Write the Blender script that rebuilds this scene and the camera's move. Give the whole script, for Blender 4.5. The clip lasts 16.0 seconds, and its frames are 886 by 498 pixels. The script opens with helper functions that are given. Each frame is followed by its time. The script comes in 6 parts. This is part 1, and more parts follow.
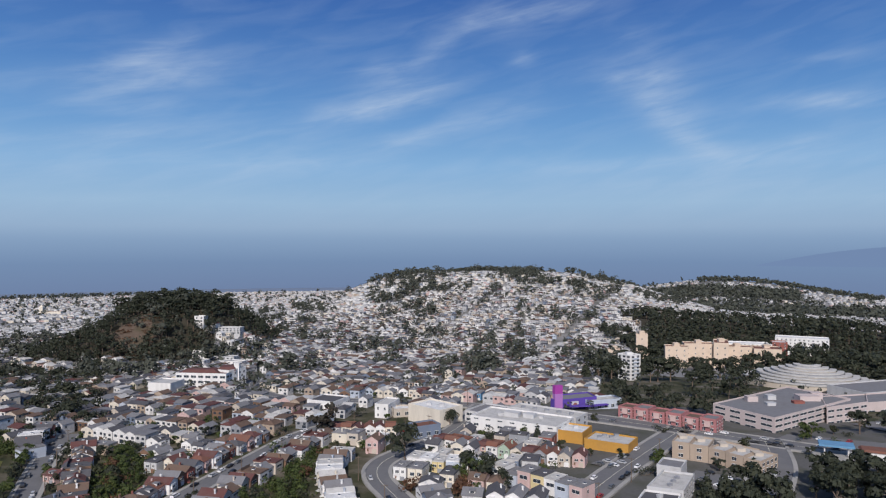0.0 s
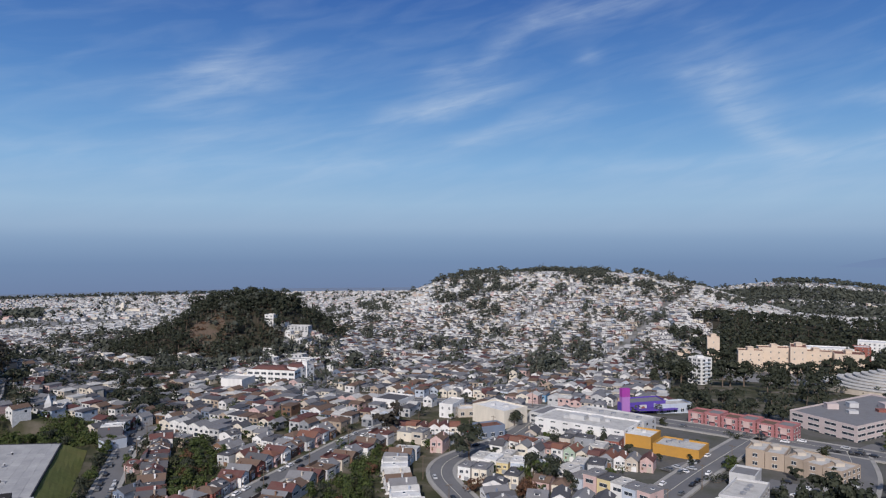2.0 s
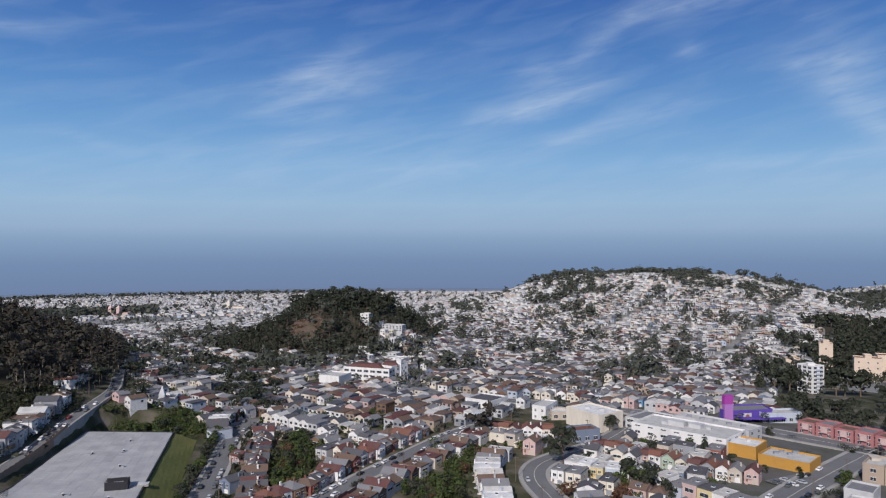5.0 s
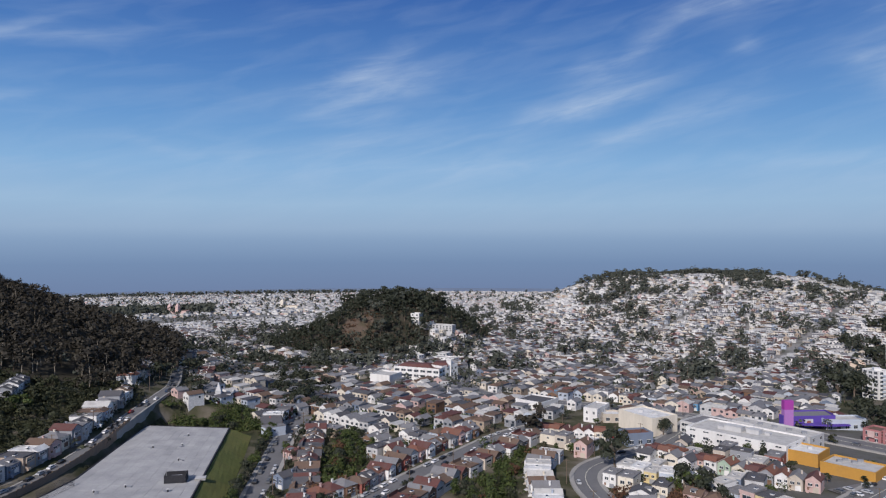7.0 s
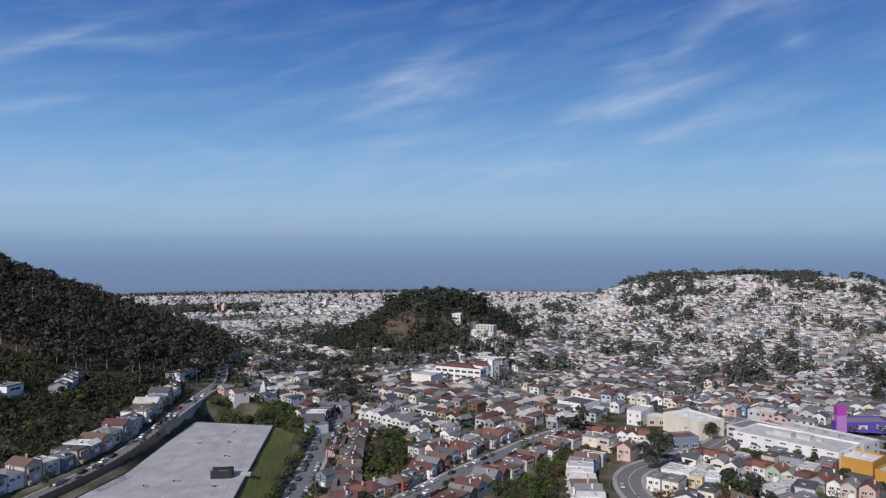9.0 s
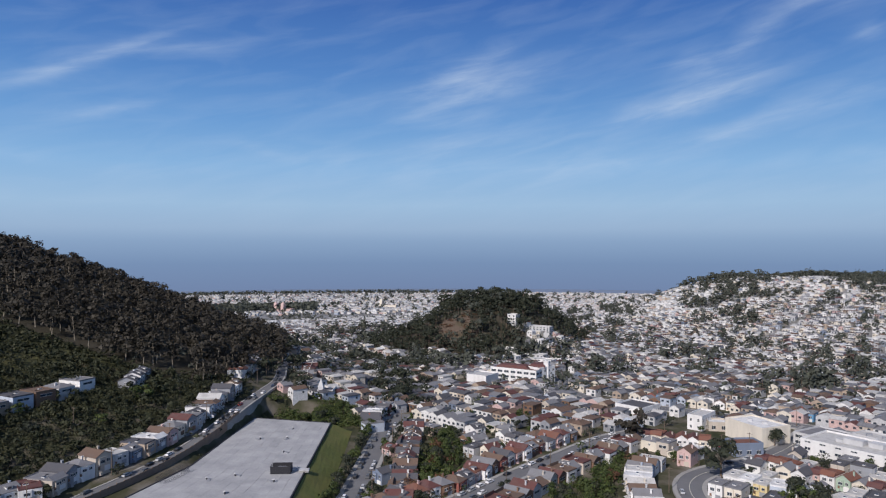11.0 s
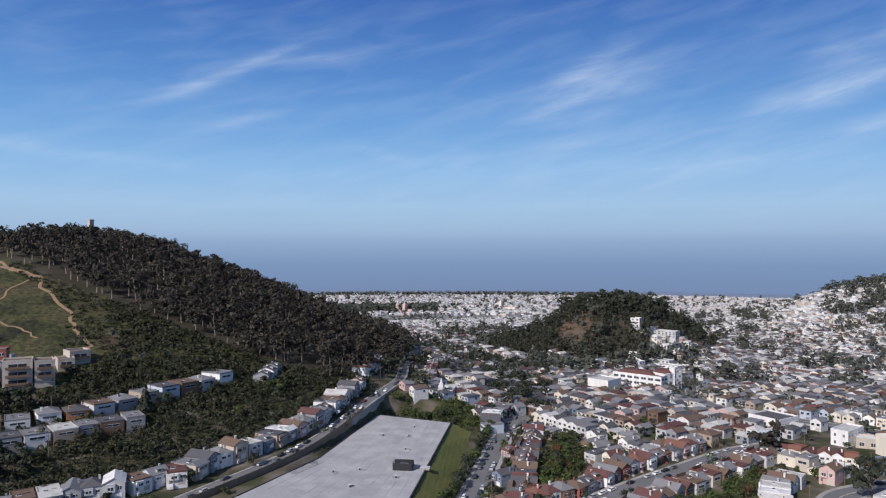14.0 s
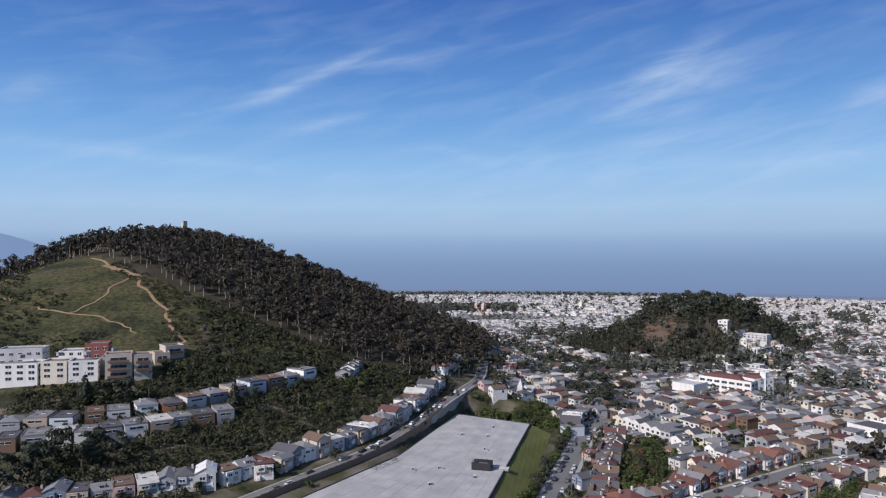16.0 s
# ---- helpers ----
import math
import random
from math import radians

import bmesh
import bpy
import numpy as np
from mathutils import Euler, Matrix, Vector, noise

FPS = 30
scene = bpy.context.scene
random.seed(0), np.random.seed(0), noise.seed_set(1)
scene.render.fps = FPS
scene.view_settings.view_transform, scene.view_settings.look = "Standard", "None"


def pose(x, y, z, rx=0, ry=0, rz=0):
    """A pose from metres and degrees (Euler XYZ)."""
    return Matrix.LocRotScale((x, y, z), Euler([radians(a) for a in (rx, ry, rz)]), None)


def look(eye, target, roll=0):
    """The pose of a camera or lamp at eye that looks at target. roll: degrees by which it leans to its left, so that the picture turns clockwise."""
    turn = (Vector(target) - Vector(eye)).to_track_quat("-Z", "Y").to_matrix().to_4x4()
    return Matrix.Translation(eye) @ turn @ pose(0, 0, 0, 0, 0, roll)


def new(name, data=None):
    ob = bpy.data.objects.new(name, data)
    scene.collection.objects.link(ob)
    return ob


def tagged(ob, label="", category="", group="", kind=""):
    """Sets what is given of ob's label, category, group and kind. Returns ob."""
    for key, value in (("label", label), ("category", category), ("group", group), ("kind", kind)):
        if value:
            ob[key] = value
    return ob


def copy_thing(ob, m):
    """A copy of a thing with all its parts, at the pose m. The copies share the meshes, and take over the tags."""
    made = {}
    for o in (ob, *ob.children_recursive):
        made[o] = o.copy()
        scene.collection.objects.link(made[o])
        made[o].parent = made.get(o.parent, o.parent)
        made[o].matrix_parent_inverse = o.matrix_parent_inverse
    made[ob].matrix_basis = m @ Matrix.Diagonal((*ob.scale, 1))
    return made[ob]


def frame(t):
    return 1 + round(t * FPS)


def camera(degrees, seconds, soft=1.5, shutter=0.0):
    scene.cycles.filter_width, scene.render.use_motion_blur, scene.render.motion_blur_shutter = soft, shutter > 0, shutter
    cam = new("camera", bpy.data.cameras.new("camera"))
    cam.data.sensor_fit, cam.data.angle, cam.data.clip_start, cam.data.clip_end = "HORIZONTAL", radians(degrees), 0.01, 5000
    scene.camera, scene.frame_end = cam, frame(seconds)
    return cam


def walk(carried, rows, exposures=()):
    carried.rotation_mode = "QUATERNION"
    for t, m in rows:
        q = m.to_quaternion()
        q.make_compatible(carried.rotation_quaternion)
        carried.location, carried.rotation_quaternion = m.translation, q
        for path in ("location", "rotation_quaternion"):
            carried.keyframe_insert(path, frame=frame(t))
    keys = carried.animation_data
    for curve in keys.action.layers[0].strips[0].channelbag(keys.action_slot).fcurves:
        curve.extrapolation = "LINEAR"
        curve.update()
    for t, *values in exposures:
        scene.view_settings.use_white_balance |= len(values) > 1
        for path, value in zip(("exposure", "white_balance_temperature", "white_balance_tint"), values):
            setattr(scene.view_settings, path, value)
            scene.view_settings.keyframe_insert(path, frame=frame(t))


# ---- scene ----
cam = camera(64.45, 16.0, soft=1.2)
# the plan below is drawn in units of 1.3 m, and set to full size at the end of the file
UNIT = 1.3
EYE = 80.0
# seconds, turn to the left, tilt, lean (degrees): the camera hangs in one place and pans
TURNS = [
    (0.0, 0.0, -0.17, 0.02), (0.5, 1.447, -0.17, 0.02), (1.0, 2.727, -0.165, 0.02), (1.5, 3.98, -0.15, 0.02),
    (2.0, 5.242, -0.147, 0.02), (2.5, 6.519, -0.14, 0.02), (3.0, 7.794, -0.12, 0.01), (3.5, 9.052, -0.11, 0.0),
    (4.0, 10.298, -0.11, 0.0), (6.5, 16.031, -0.086, 0.0), (7.0, 16.859, -0.084, -0.01), (7.5, 17.59, -0.082, -0.02),
    (8.0, 18.327, -0.079, -0.03), (8.5, 19.099, -0.072, -0.04), (9.0, 20.228, -0.06, -0.05), (11.5, 26.165, -0.01, -0.04),
    (12.0, 27.825, 0.03, -0.03), (12.5, 29.477, 0.05, -0.02), (13.0, 31.136, 0.061, 0.0), (13.5, 32.771, 0.08, 0.0),
    (14.0, 34.426, 0.094, 0.01), (14.5, 36.066, 0.096, 0.02), (15.0, 37.815, 0.099, 0.03), (15.5, 39.343, 0.091, 0.03),
    (16.0, 40.84, 0.088, 0.03),
]
walk(cam, [(t, pose(0, 0, EYE * UNIT, 90 + tilt, lean, turn)) for t, turn, tilt, lean in TURNS],
     exposures=[(0.0, -0.12, 6560, 14), (4.0, -0.12, 6560, 14), (8.0, -0.12, 6560, 15), (11.5, -0.03, 6560, 15), (13.0, 0.03, 6560, 15), (16.0, 0.12, 6560, 16)])

# ---- light ----
SUN_AZ, SUN_EL = -172.0, 35.0
SUN_DIR = Vector((math.sin(radians(SUN_AZ)) * math.cos(radians(SUN_EL)), math.cos(radians(SUN_AZ)) * math.cos(radians(SUN_EL)), math.sin(radians(SUN_EL))))
sun = new("sun", bpy.data.lights.new("sun", "SUN"))
sun.data.energy, sun.data.angle, sun.data.color = 4.3, radians(0.6), (1.0, 0.962, 0.915)
sun.matrix_world = look(SUN_DIR * 100, (0, 0, 0))

world = bpy.data.worlds.new("sky")
scene.world = world
world.use_nodes = True
wn, wl = world.node_tree.nodes, world.node_tree.links


def wmath(op, a, b=None, c=None):
    n = wn.new("ShaderNodeMath")
    n.operation = op
    for i, v in enumerate((a, b, c)):
        if v is None:
            continue
        if isinstance(v, (int, float)):
            n.inputs[i].default_value = v
        else:
            wl.new(v, n.inputs[i])
    return n.outputs[0]


def wnoise(vec, scale, detail, rough=0.55, distortion=0.0):
    n = wn.new("ShaderNodeTexNoise")
    n.inputs["Scale"].default_value, n.inputs["Detail"].default_value, n.inputs["Roughness"].default_value = scale, detail, rough
    n.inputs["Distortion"].default_value = distortion
    wl.new(vec, n.inputs["Vector"])
    return n.outputs["Fac"]


def wxyz(a, b, c):
    n = wn.new("ShaderNodeCombineXYZ")
    for i, v in enumerate((a, b, c)):
        if isinstance(v, (int, float)):
            n.inputs[i].default_value = v
        else:
            wl.new(v, n.inputs[i])
    return n.outputs[0]


def srgb(r, g, b):
    return tuple(((v / 255 + 0.055) / 1.055) ** 2.4 for v in (r, g, b))


coord = wn.new("ShaderNodeTexCoord").outputs["Generated"]
sep = wn.new("ShaderNodeSeparateXYZ")
wl.new(coord, sep.inputs[0])
EL = wmath("MULTIPLY", wmath("ARCSINE", sep.outputs[2]), 57.2958)
AZ = wmath("MULTIPLY", wmath("ARCTAN2", sep.outputs[0], sep.outputs[1]), 57.2958)
# clear sky by height, hazy towards the horizon and out over the sea
HAZE = [(-8, (110, 134, 165)), (-3.2, (114, 137, 172)), (-1.2, (119, 147, 182)), (0.6, (137, 167, 199)), (1.6, (152, 182, 211)), (3.5, (156, 192, 222)), (6.5, (134, 182, 224)), (10, (107, 160, 214)), (14, (84, 136, 199)), (20, (60, 106, 177)), (30, (50, 95, 168))]
hz = wn.new("ShaderNodeValToRGB")
while len(hz.color_ramp.elements) < len(HAZE):
    hz.color_ramp.elements.new(0.5)
for e, (el, c) in zip(hz.color_ramp.elements, HAZE):
    e.position, e.color = (el + 10) / 50, (*srgb(*c), 1)
wl.new(wmath("DIVIDE", wmath("ADD", EL, 10), 50), hz.inputs[0])
nishita = wn.new("ShaderNodeTexSky")
nishita.sky_type, nishita.sun_disc = "NISHITA", False
nishita.sun_elevation, nishita.sun_rotation = radians(SUN_EL), radians(SUN_AZ)
dim = wn.new("ShaderNodeMix")
dim.data_type, dim.blend_type = "RGBA", "MULTIPLY"
dim.inputs[0].default_value, dim.inputs[7].default_value = 1.0, (0.11, 0.11, 0.11, 1)
wl.new(nishita.outputs[0], dim.inputs[6])
high = wn.new("ShaderNodeMapRange")
high.inputs[1].default_value, high.inputs[2].default_value = 24, 45
wl.new(EL, high.inputs[0])
clear = wn.new("ShaderNodeMix")
clear.data_type = "RGBA"
wl.new(high.outputs[0], clear.inputs[0])
wl.new(hz.outputs[0], clear.inputs[6])
wl.new(dim.outputs[2], clear.inputs[7])
# high thin cloud: streaks at (turn, height), half length, half width, slope in degrees, weight
STREAKS = [
    (-22.8, 13.3, 7.9, 0.84, 10.0, 0.35), (-22.4, 12.2, 5.7, 0.73, 13.0, 0.6), (-22.8, 14.1, 3.6, 0.73, 24.0, 0.5), (-23.2, 10.4, 3.3, 0.52, 6.0, 0.35), (-21.7, 8.9, 5.7, 0.84, 9.0, 0.3),
    (-5.5, 11.2, 5.3, 0.78, 14.0, 0.8), (-4.8, 14.4, 2.0, 0.63, 11.0, 0.45), (-2.2, 8.9, 4.1, 0.73, 9.0, 0.4), (3.9, 10.4, 4.4, 0.84, 10.0, 0.35), (-1.1, 15.4, 4.0, 0.68, 32.0, 0.35),
    (6.6, 18.2, 4.8, 0.73, 7.0, 0.65), (6.5, 14.8, 1.0, 0.47, 9.0, 0.4), (-3.9, 13.0, 2.9, 0.84, 1.0, 0.3), (17.2, 10.5, 4.7, 1.26, -42.0, 0.5), (17.4, 13.0, 3.9, 1.47, -51.0, 0.35),
    (19.5, 8.1, 2.2, 0.73, -27.0, 0.4), (28.7, 10.4, 3.7, 0.47, 1.0, 0.7), (27.0, 7.5, 5.6, 0.94, 11.0, 0.35), (29.3, 13.4, 3.1, 0.42, -5.0, 0.2), (-20.3, 6.6, 12.5, 1.31, 4.0, 0.22),
    (-12.3, 6.6, 6.0, 0.63, 8.0, 0.3), (16.9, 6.4, 16.0, 0.73, 0.0, 0.3), (19.9, 4.8, 10.5, 1.05, -1.0, 0.2), (15.8, 13.1, 6.2, 0.47, 2.0, 0.25), (-52.7, 13.0, 6.5, 0.52, 23.0, 0.55),
    (-46.0, 14.9, 5.3, 0.42, 9.0, 0.4), (-50.3, 10.1, 3.6, 0.37, 10.0, 0.4), (-71.5, 11.4, 1.8, 0.73, 22.0, 0.35), (-65.1, 7.2, 8.4, 0.52, -3.0, 0.3), (-49.3, 6.0, 7.8, 0.52, -3.0, 0.15),
    (-38.7, 7.7, 2.5, 0.42, -13.0, 0.25), (-28.1, 7.4, 10.3, 0.94, 5.0, 0.2),
]
warp = wnoise(wxyz(wmath("MULTIPLY", AZ, 0.12), wmath("MULTIPLY", EL, 0.3), 3.0), 1.0, 4)
total = None
for ca, ce, half, wide, slope, weight in STREAKS:
    s, c = math.sin(radians(slope)), math.cos(radians(slope))
    da, de = wmath("SUBTRACT", AZ, ca), wmath("ADD", wmath("SUBTRACT", EL, ce), wmath("MULTIPLY", wmath("SUBTRACT", warp, 0.5), 1.6))
    u = wmath("DIVIDE", wmath("ADD", wmath("MULTIPLY", da, c), wmath("MULTIPLY", de, s)), half)
    v = wmath("DIVIDE", wmath("SUBTRACT", wmath("MULTIPLY", de, c), wmath("MULTIPLY", da, s)), wide)
    q = wmath("ADD", wmath("MULTIPLY", u, u), wmath("MULTIPLY", v, v))
    g = wmath("MULTIPLY", wmath("POWER", 2.718, wmath("MULTIPLY", q, -0.9)), weight)
    total = g if total is None else wmath("ADD", total, g)
slant = wmath("SUBTRACT", EL, wmath("MULTIPLY", AZ, 0.2))
wisp = wnoise(wxyz(wmath("MULTIPLY", AZ, 0.16), wmath("MULTIPLY", slant, 0.75), 0.0), 1.0, 6, 0.52, 0.5)
fibre = wnoise(wxyz(wmath("MULTIPLY", AZ, 0.4), wmath("MULTIPLY", slant, 2.6), 5.0), 1.0, 5, 0.6, 0.4)
soft_w = wn.new("ShaderNodeMapRange")
soft_w.inputs[1].default_value, soft_w.inputs[2].default_value = 0.2, 0.72
wl.new(wmath("ADD", wmath("MULTIPLY", wisp, 0.6), wmath("MULTIPLY", fibre, 0.4)), soft_w.inputs[0])
veil = wmath("MULTIPLY", wmath("MAXIMUM", wmath("SUBTRACT", wisp, 0.42), 0.0), 0.3)
dens = wmath("MINIMUM", wmath("ADD", wmath("MULTIPLY", total, wmath("MULTIPLY", soft_w.outputs[0], 0.76)), veil), 0.75)
fade = wn.new("ShaderNodeMapRange")
fade.inputs[1].default_value, fade.inputs[2].default_value = 0.5, 4.0
wl.new(EL, fade.inputs[0])
dens = wmath("MULTIPLY", dens, fade.outputs[0])
cl = wn.new("ShaderNodeMix")
cl.data_type = "RGBA"
cl.inputs[7].default_value = (*srgb(196, 216, 236), 1)
wl.new(dens, cl.inputs[0])
wl.new(clear.outputs[2], cl.inputs[6])
wl.new(cl.outputs[2], wn["Background"].inputs[0])
wn["Background"].inputs[1].default_value = 1.0


# ---- the lie of the land ----


def bump2(x, y, cx, cy, az, along, across, sharp=1.0):
    """A hill's share, 0 to 1: long and wide by the two spreads, its long axis at az degrees."""
    s, c = np.sin(np.radians(az)), np.cos(np.radians(az))
    u, v = (x - cx) * s + (y - cy) * c, (x - cx) * c - (y - cy) * s
    return np.exp(-0.5 * ((u / along) ** 2 + (v / across) ** 2) ** sharp)


def big_hill(x, y):
    """The wooded hill: steeper to the south than to the north."""
    dx, dy = np.asarray(x, float) + 568, np.asarray(y, float) - 295
    u, v = -0.887 * dx + 0.462 * dy, 0.462 * dx + 0.887 * dy
    return np.exp(-0.5 * ((u / 205) ** 2 + (v / np.where(v < 0, 124, 158)) ** 2))


BASE_R = [0, 350, 480, 620, 1000, 1500, 2000, 2800, 3520, 3600]
BASE_Z = [0, 0, -8, -21, -38, -60, -87, -117, -138, -142]


def land(x, y):
    """The ground's height; works on numbers and on arrays."""
    x, y = np.asarray(x, float), np.asarray(y, float)
    z = np.interp(np.hypot(x, y), BASE_R, BASE_Z)
    z = z + np.maximum(0, 117 * big_hill(x, y) - 12)
    z = z + 14 * bump2(x, y, -505, 120, -73, 75, 70)
    z = z + 45 * bump2(x, y, -264, 702, -20.6, 72, 59, 1.5)
    z = z + 13 * bump2(x, y, -316, 618, -27, 42, 40)
    z = z + 9 * bump2(x, y, -180, 690, -15, 45, 35)
    z = z + 30 * bump2(x, y, -127, 1324, -5, 110, 95)
    z = z + 82 * bump2(x, y, 160, 1395, 6.5, 330, 235, 1.4)
    z = z + 22 * bump2(x, y, 400, 790, 27, 90, 200)
    z = z + 74 * bump2(x, y, 1011, 2503, 22, 330, 270)
    # the covered reservoir sits in a level cut
    u = np.clip(((x + 186) * 60 - (y - 250) * 157) / (60 ** 2 + 157 ** 2), -0.05, 1.1)
    off = np.hypot(x + 186 - 60 * u, y - 250 + 157 * u)
    k = np.clip((22.5 - off) / 4, 0, 1)
    z = z + k * (np.minimum(z, 1.0) - z)
    return z


def height(x, y):
    return float(land(x, y))


def polar(az, r):
    return r * math.sin(radians(az)), r * math.cos(radians(az))

# ---- materials ----


def material(name, rough=0.8, metal=0.0):
    m = bpy.data.materials.new(name)
    m.use_nodes = True
    b = m.node_tree.nodes["Principled BSDF"]
    b.inputs["Roughness"].default_value, b.inputs["Metallic"].default_value = rough, metal
    b.inputs["Specular IOR Level"].default_value = 0.25
    return m, m.node_tree.nodes, m.node_tree.links, b


def ramp(nodes, stops, mode="LINEAR"):
    r = nodes.new("ShaderNodeValToRGB")
    r.color_ramp.interpolation = mode
    while len(r.color_ramp.elements) < len(stops):
        r.color_ramp.elements.new(0.5)
    for e, (p, c) in zip(r.color_ramp.elements, stops):
        e.position, e.color = p, (*c, 1)
    return r


def noise_tex(nodes, links, coord, scale, detail=4.0, stretch=None):
    n = nodes.new("ShaderNodeTexNoise")
    n.inputs["Scale"].default_value, n.inputs["Detail"].default_value = scale, detail
    if stretch:
        mp = nodes.new("ShaderNodeMapping")
        mp.inputs["Scale"].default_value = stretch
        links.new(coord, mp.inputs["Vector"])
        coord = mp.outputs["Vector"]
    links.new(coord, n.inputs["Vector"])
    return n.outputs["Fac"]


def math_node(nodes, links, op, a, b=None, c=None):
    n = nodes.new("ShaderNodeMath")
    n.operation = op
    for i, v in enumerate((a, b, c)):
        if v is None:
            continue
        if isinstance(v, (int, float)):
            n.inputs[i].default_value = v
        else:
            links.new(v, n.inputs[i])
    return n.outputs[0]


def mix_rgb(nodes, links, fac, a, b, mode="MIX"):
    n = nodes.new("ShaderNodeMix")
    n.data_type, n.blend_type = "RGBA", mode
    for sock, v in ((n.inputs[0], fac), (n.inputs[6], a), (n.inputs[7], b)):
        if isinstance(v, (int, float)):
            sock.default_value = v
        elif isinstance(v, tuple):
            sock.default_value = (*v, 1)
        else:
            links.new(v, sock)
    return n.outputs[2]


def bumped(nodes, links, b, fac, strength, distance):
    n = nodes.new("ShaderNodeBump")
    n.inputs["Strength"].default_value, n.inputs["Distance"].default_value = strength, distance
    links.new(fac, n.inputs["Height"])
    links.new(n.outputs["Normal"], b.inputs["Normal"])


def surface(name, colour, rough=0.85, fine=1.5, coarse=0.12, spread=0.25, dirt=(0.12, 0.11, 0.1), dirty=0.3, streak=None, bump_d=0.03, metal=0.0):
    """A painted or mineral surface: fine grain, broad stains, a little relief."""
    m, nodes, links, b = material(name, rough, metal)
    pos = nodes.new("ShaderNodeNewGeometry").outputs["Position"]
    n1 = noise_tex(nodes, links, pos, fine, 6)
    n2 = noise_tex(nodes, links, pos, coarse, 4, streak)
    lo, hi = tuple(c * (1 - spread) for c in colour), tuple(min(1, c * (1 + spread * 0.6)) for c in colour)
    base = mix_rgb(nodes, links, n1, lo, hi)
    r = ramp(nodes, [(0.45, (0, 0, 0)), (0.75, (dirty, dirty, dirty))])
    links.new(n2, r.inputs[0])
    links.new(mix_rgb(nodes, links, r.outputs[0], base, dirt), b.inputs["Base Color"])
    bumped(nodes, links, b, n1, 0.4, bump_d)
    return m


def by_island(name, colours, rough=0.85, fine=1.0, spread=0.3):
    """One material for a joined crowd: each loose piece takes one of the colours."""
    m, nodes, links, b = material(name, rough)
    g = nodes.new("ShaderNodeNewGeometry")
    r = ramp(nodes, [(i / len(colours), c) for i, c in enumerate(colours)], "CONSTANT")
    links.new(g.outputs["Random Per Island"], r.inputs[0])
    n1 = noise_tex(nodes, links, g.outputs["Position"], fine, 4)
    lit = ramp(nodes, [(0.3, (1 - spread,) * 3), (0.7, (1, 1, 1))])
    links.new(n1, lit.inputs[0])
    links.new(mix_rgb(nodes, links, 1.0, r.outputs[0], lit.outputs[0], "MULTIPLY"), b.inputs["Base Color"])
    return m


def leaves(name, dark, light, other):
    m, nodes, links, b = material(name, 0.7)
    g = nodes.new("ShaderNodeNewGeometry")
    n = noise_tex(nodes, links, g.outputs["Position"], 0.05, 3)
    r = ramp(nodes, [(0.0, dark), (0.7, light), (1.0, other)])
    s = math_node(nodes, links, "ADD", math_node(nodes, links, "MULTIPLY", g.outputs["Random Per Island"], 0.6), math_node(nodes, links, "MULTIPLY", n, 0.4))
    links.new(s, r.inputs[0])
    links.new(r.outputs[0], b.inputs["Base Color"])
    return m


PAINT = {
    "white": (0.72, 0.71, 0.69), "cream": (0.68, 0.62, 0.52), "light grey": (0.5, 0.5, 0.5), "beige": (0.5, 0.44, 0.37),
    "grey": (0.28, 0.29, 0.31), "tan": (0.4, 0.32, 0.25), "pale blue": (0.45, 0.5, 0.57), "pale yellow": (0.62, 0.51, 0.28),
    "pink": (0.56, 0.4, 0.37), "slate blue": (0.17, 0.21, 0.28), "pale green": (0.36, 0.45, 0.36), "brown": (0.2, 0.12, 0.08),
    "brick red": (0.27, 0.095, 0.075), "blue": (0.12, 0.28, 0.45), "orange": (0.48, 0.22, 0.1), "teal": (0.2, 0.43, 0.42),
}
PAINTS = {k: surface("paint_" + k.replace(" ", "_"), c, 0.85, 1.2, 0.25, 0.12, dirty=0.22, streak=(1, 1, 0.15)) for k, c in PAINT.items()}
ROOF = {
    "grey": (0.2, 0.2, 0.21), "dark grey": (0.09, 0.09, 0.1), "brown": (0.15, 0.1, 0.075), "red tile": (0.19, 0.085, 0.06),
    "maroon": (0.125, 0.055, 0.05), "pale gravel": (0.5, 0.49, 0.47), "white membrane": (0.68, 0.68, 0.67),
}
ROOFS = {k: surface("roof_" + k.replace(" ", "_"), c, 0.9, 2.5, 0.3, 0.3, dirty=0.35) for k, c in ROOF.items()}
GLASS = material("window_glass", 0.12)[0]
GLASS.node_tree.nodes["Principled BSDF"].inputs["Base Color"].default_value = (0.035, 0.045, 0.06, 1)
GLASS.node_tree.nodes["Principled BSDF"].inputs["Specular IOR Level"].default_value = 0.5
TRIM = surface("white_trim", (0.7, 0.69, 0.66), 0.7, 3, 0.5, 0.1, dirty=0.15)
DARK = surface("dark_metal", (0.03, 0.03, 0.035), 0.6, 4, 0.5, 0.3, dirty=0.1)
ASPHALT = surface("asphalt", (0.15, 0.15, 0.155), 0.92, 0.8, 0.06, 0.22, (0.2, 0.2, 0.2), 0.5)
PAVING = surface("pavement_concrete", (0.34, 0.33, 0.31), 0.9, 1.0, 0.1, 0.2, dirty=0.35)
LINES = surface("road_paint", (0.62, 0.6, 0.5), 0.8, 2, 0.5, 0.25, dirty=0.5)
TYRE = surface("tyre_rubber", (0.02, 0.02, 0.02), 0.9)
BARK = surface("bark", (0.16, 0.12, 0.09), 0.9, 3, 0.5, 0.4)
PALE_BARK = surface("pale_bark", (0.3, 0.26, 0.2), 0.9, 3, 0.5, 0.4)
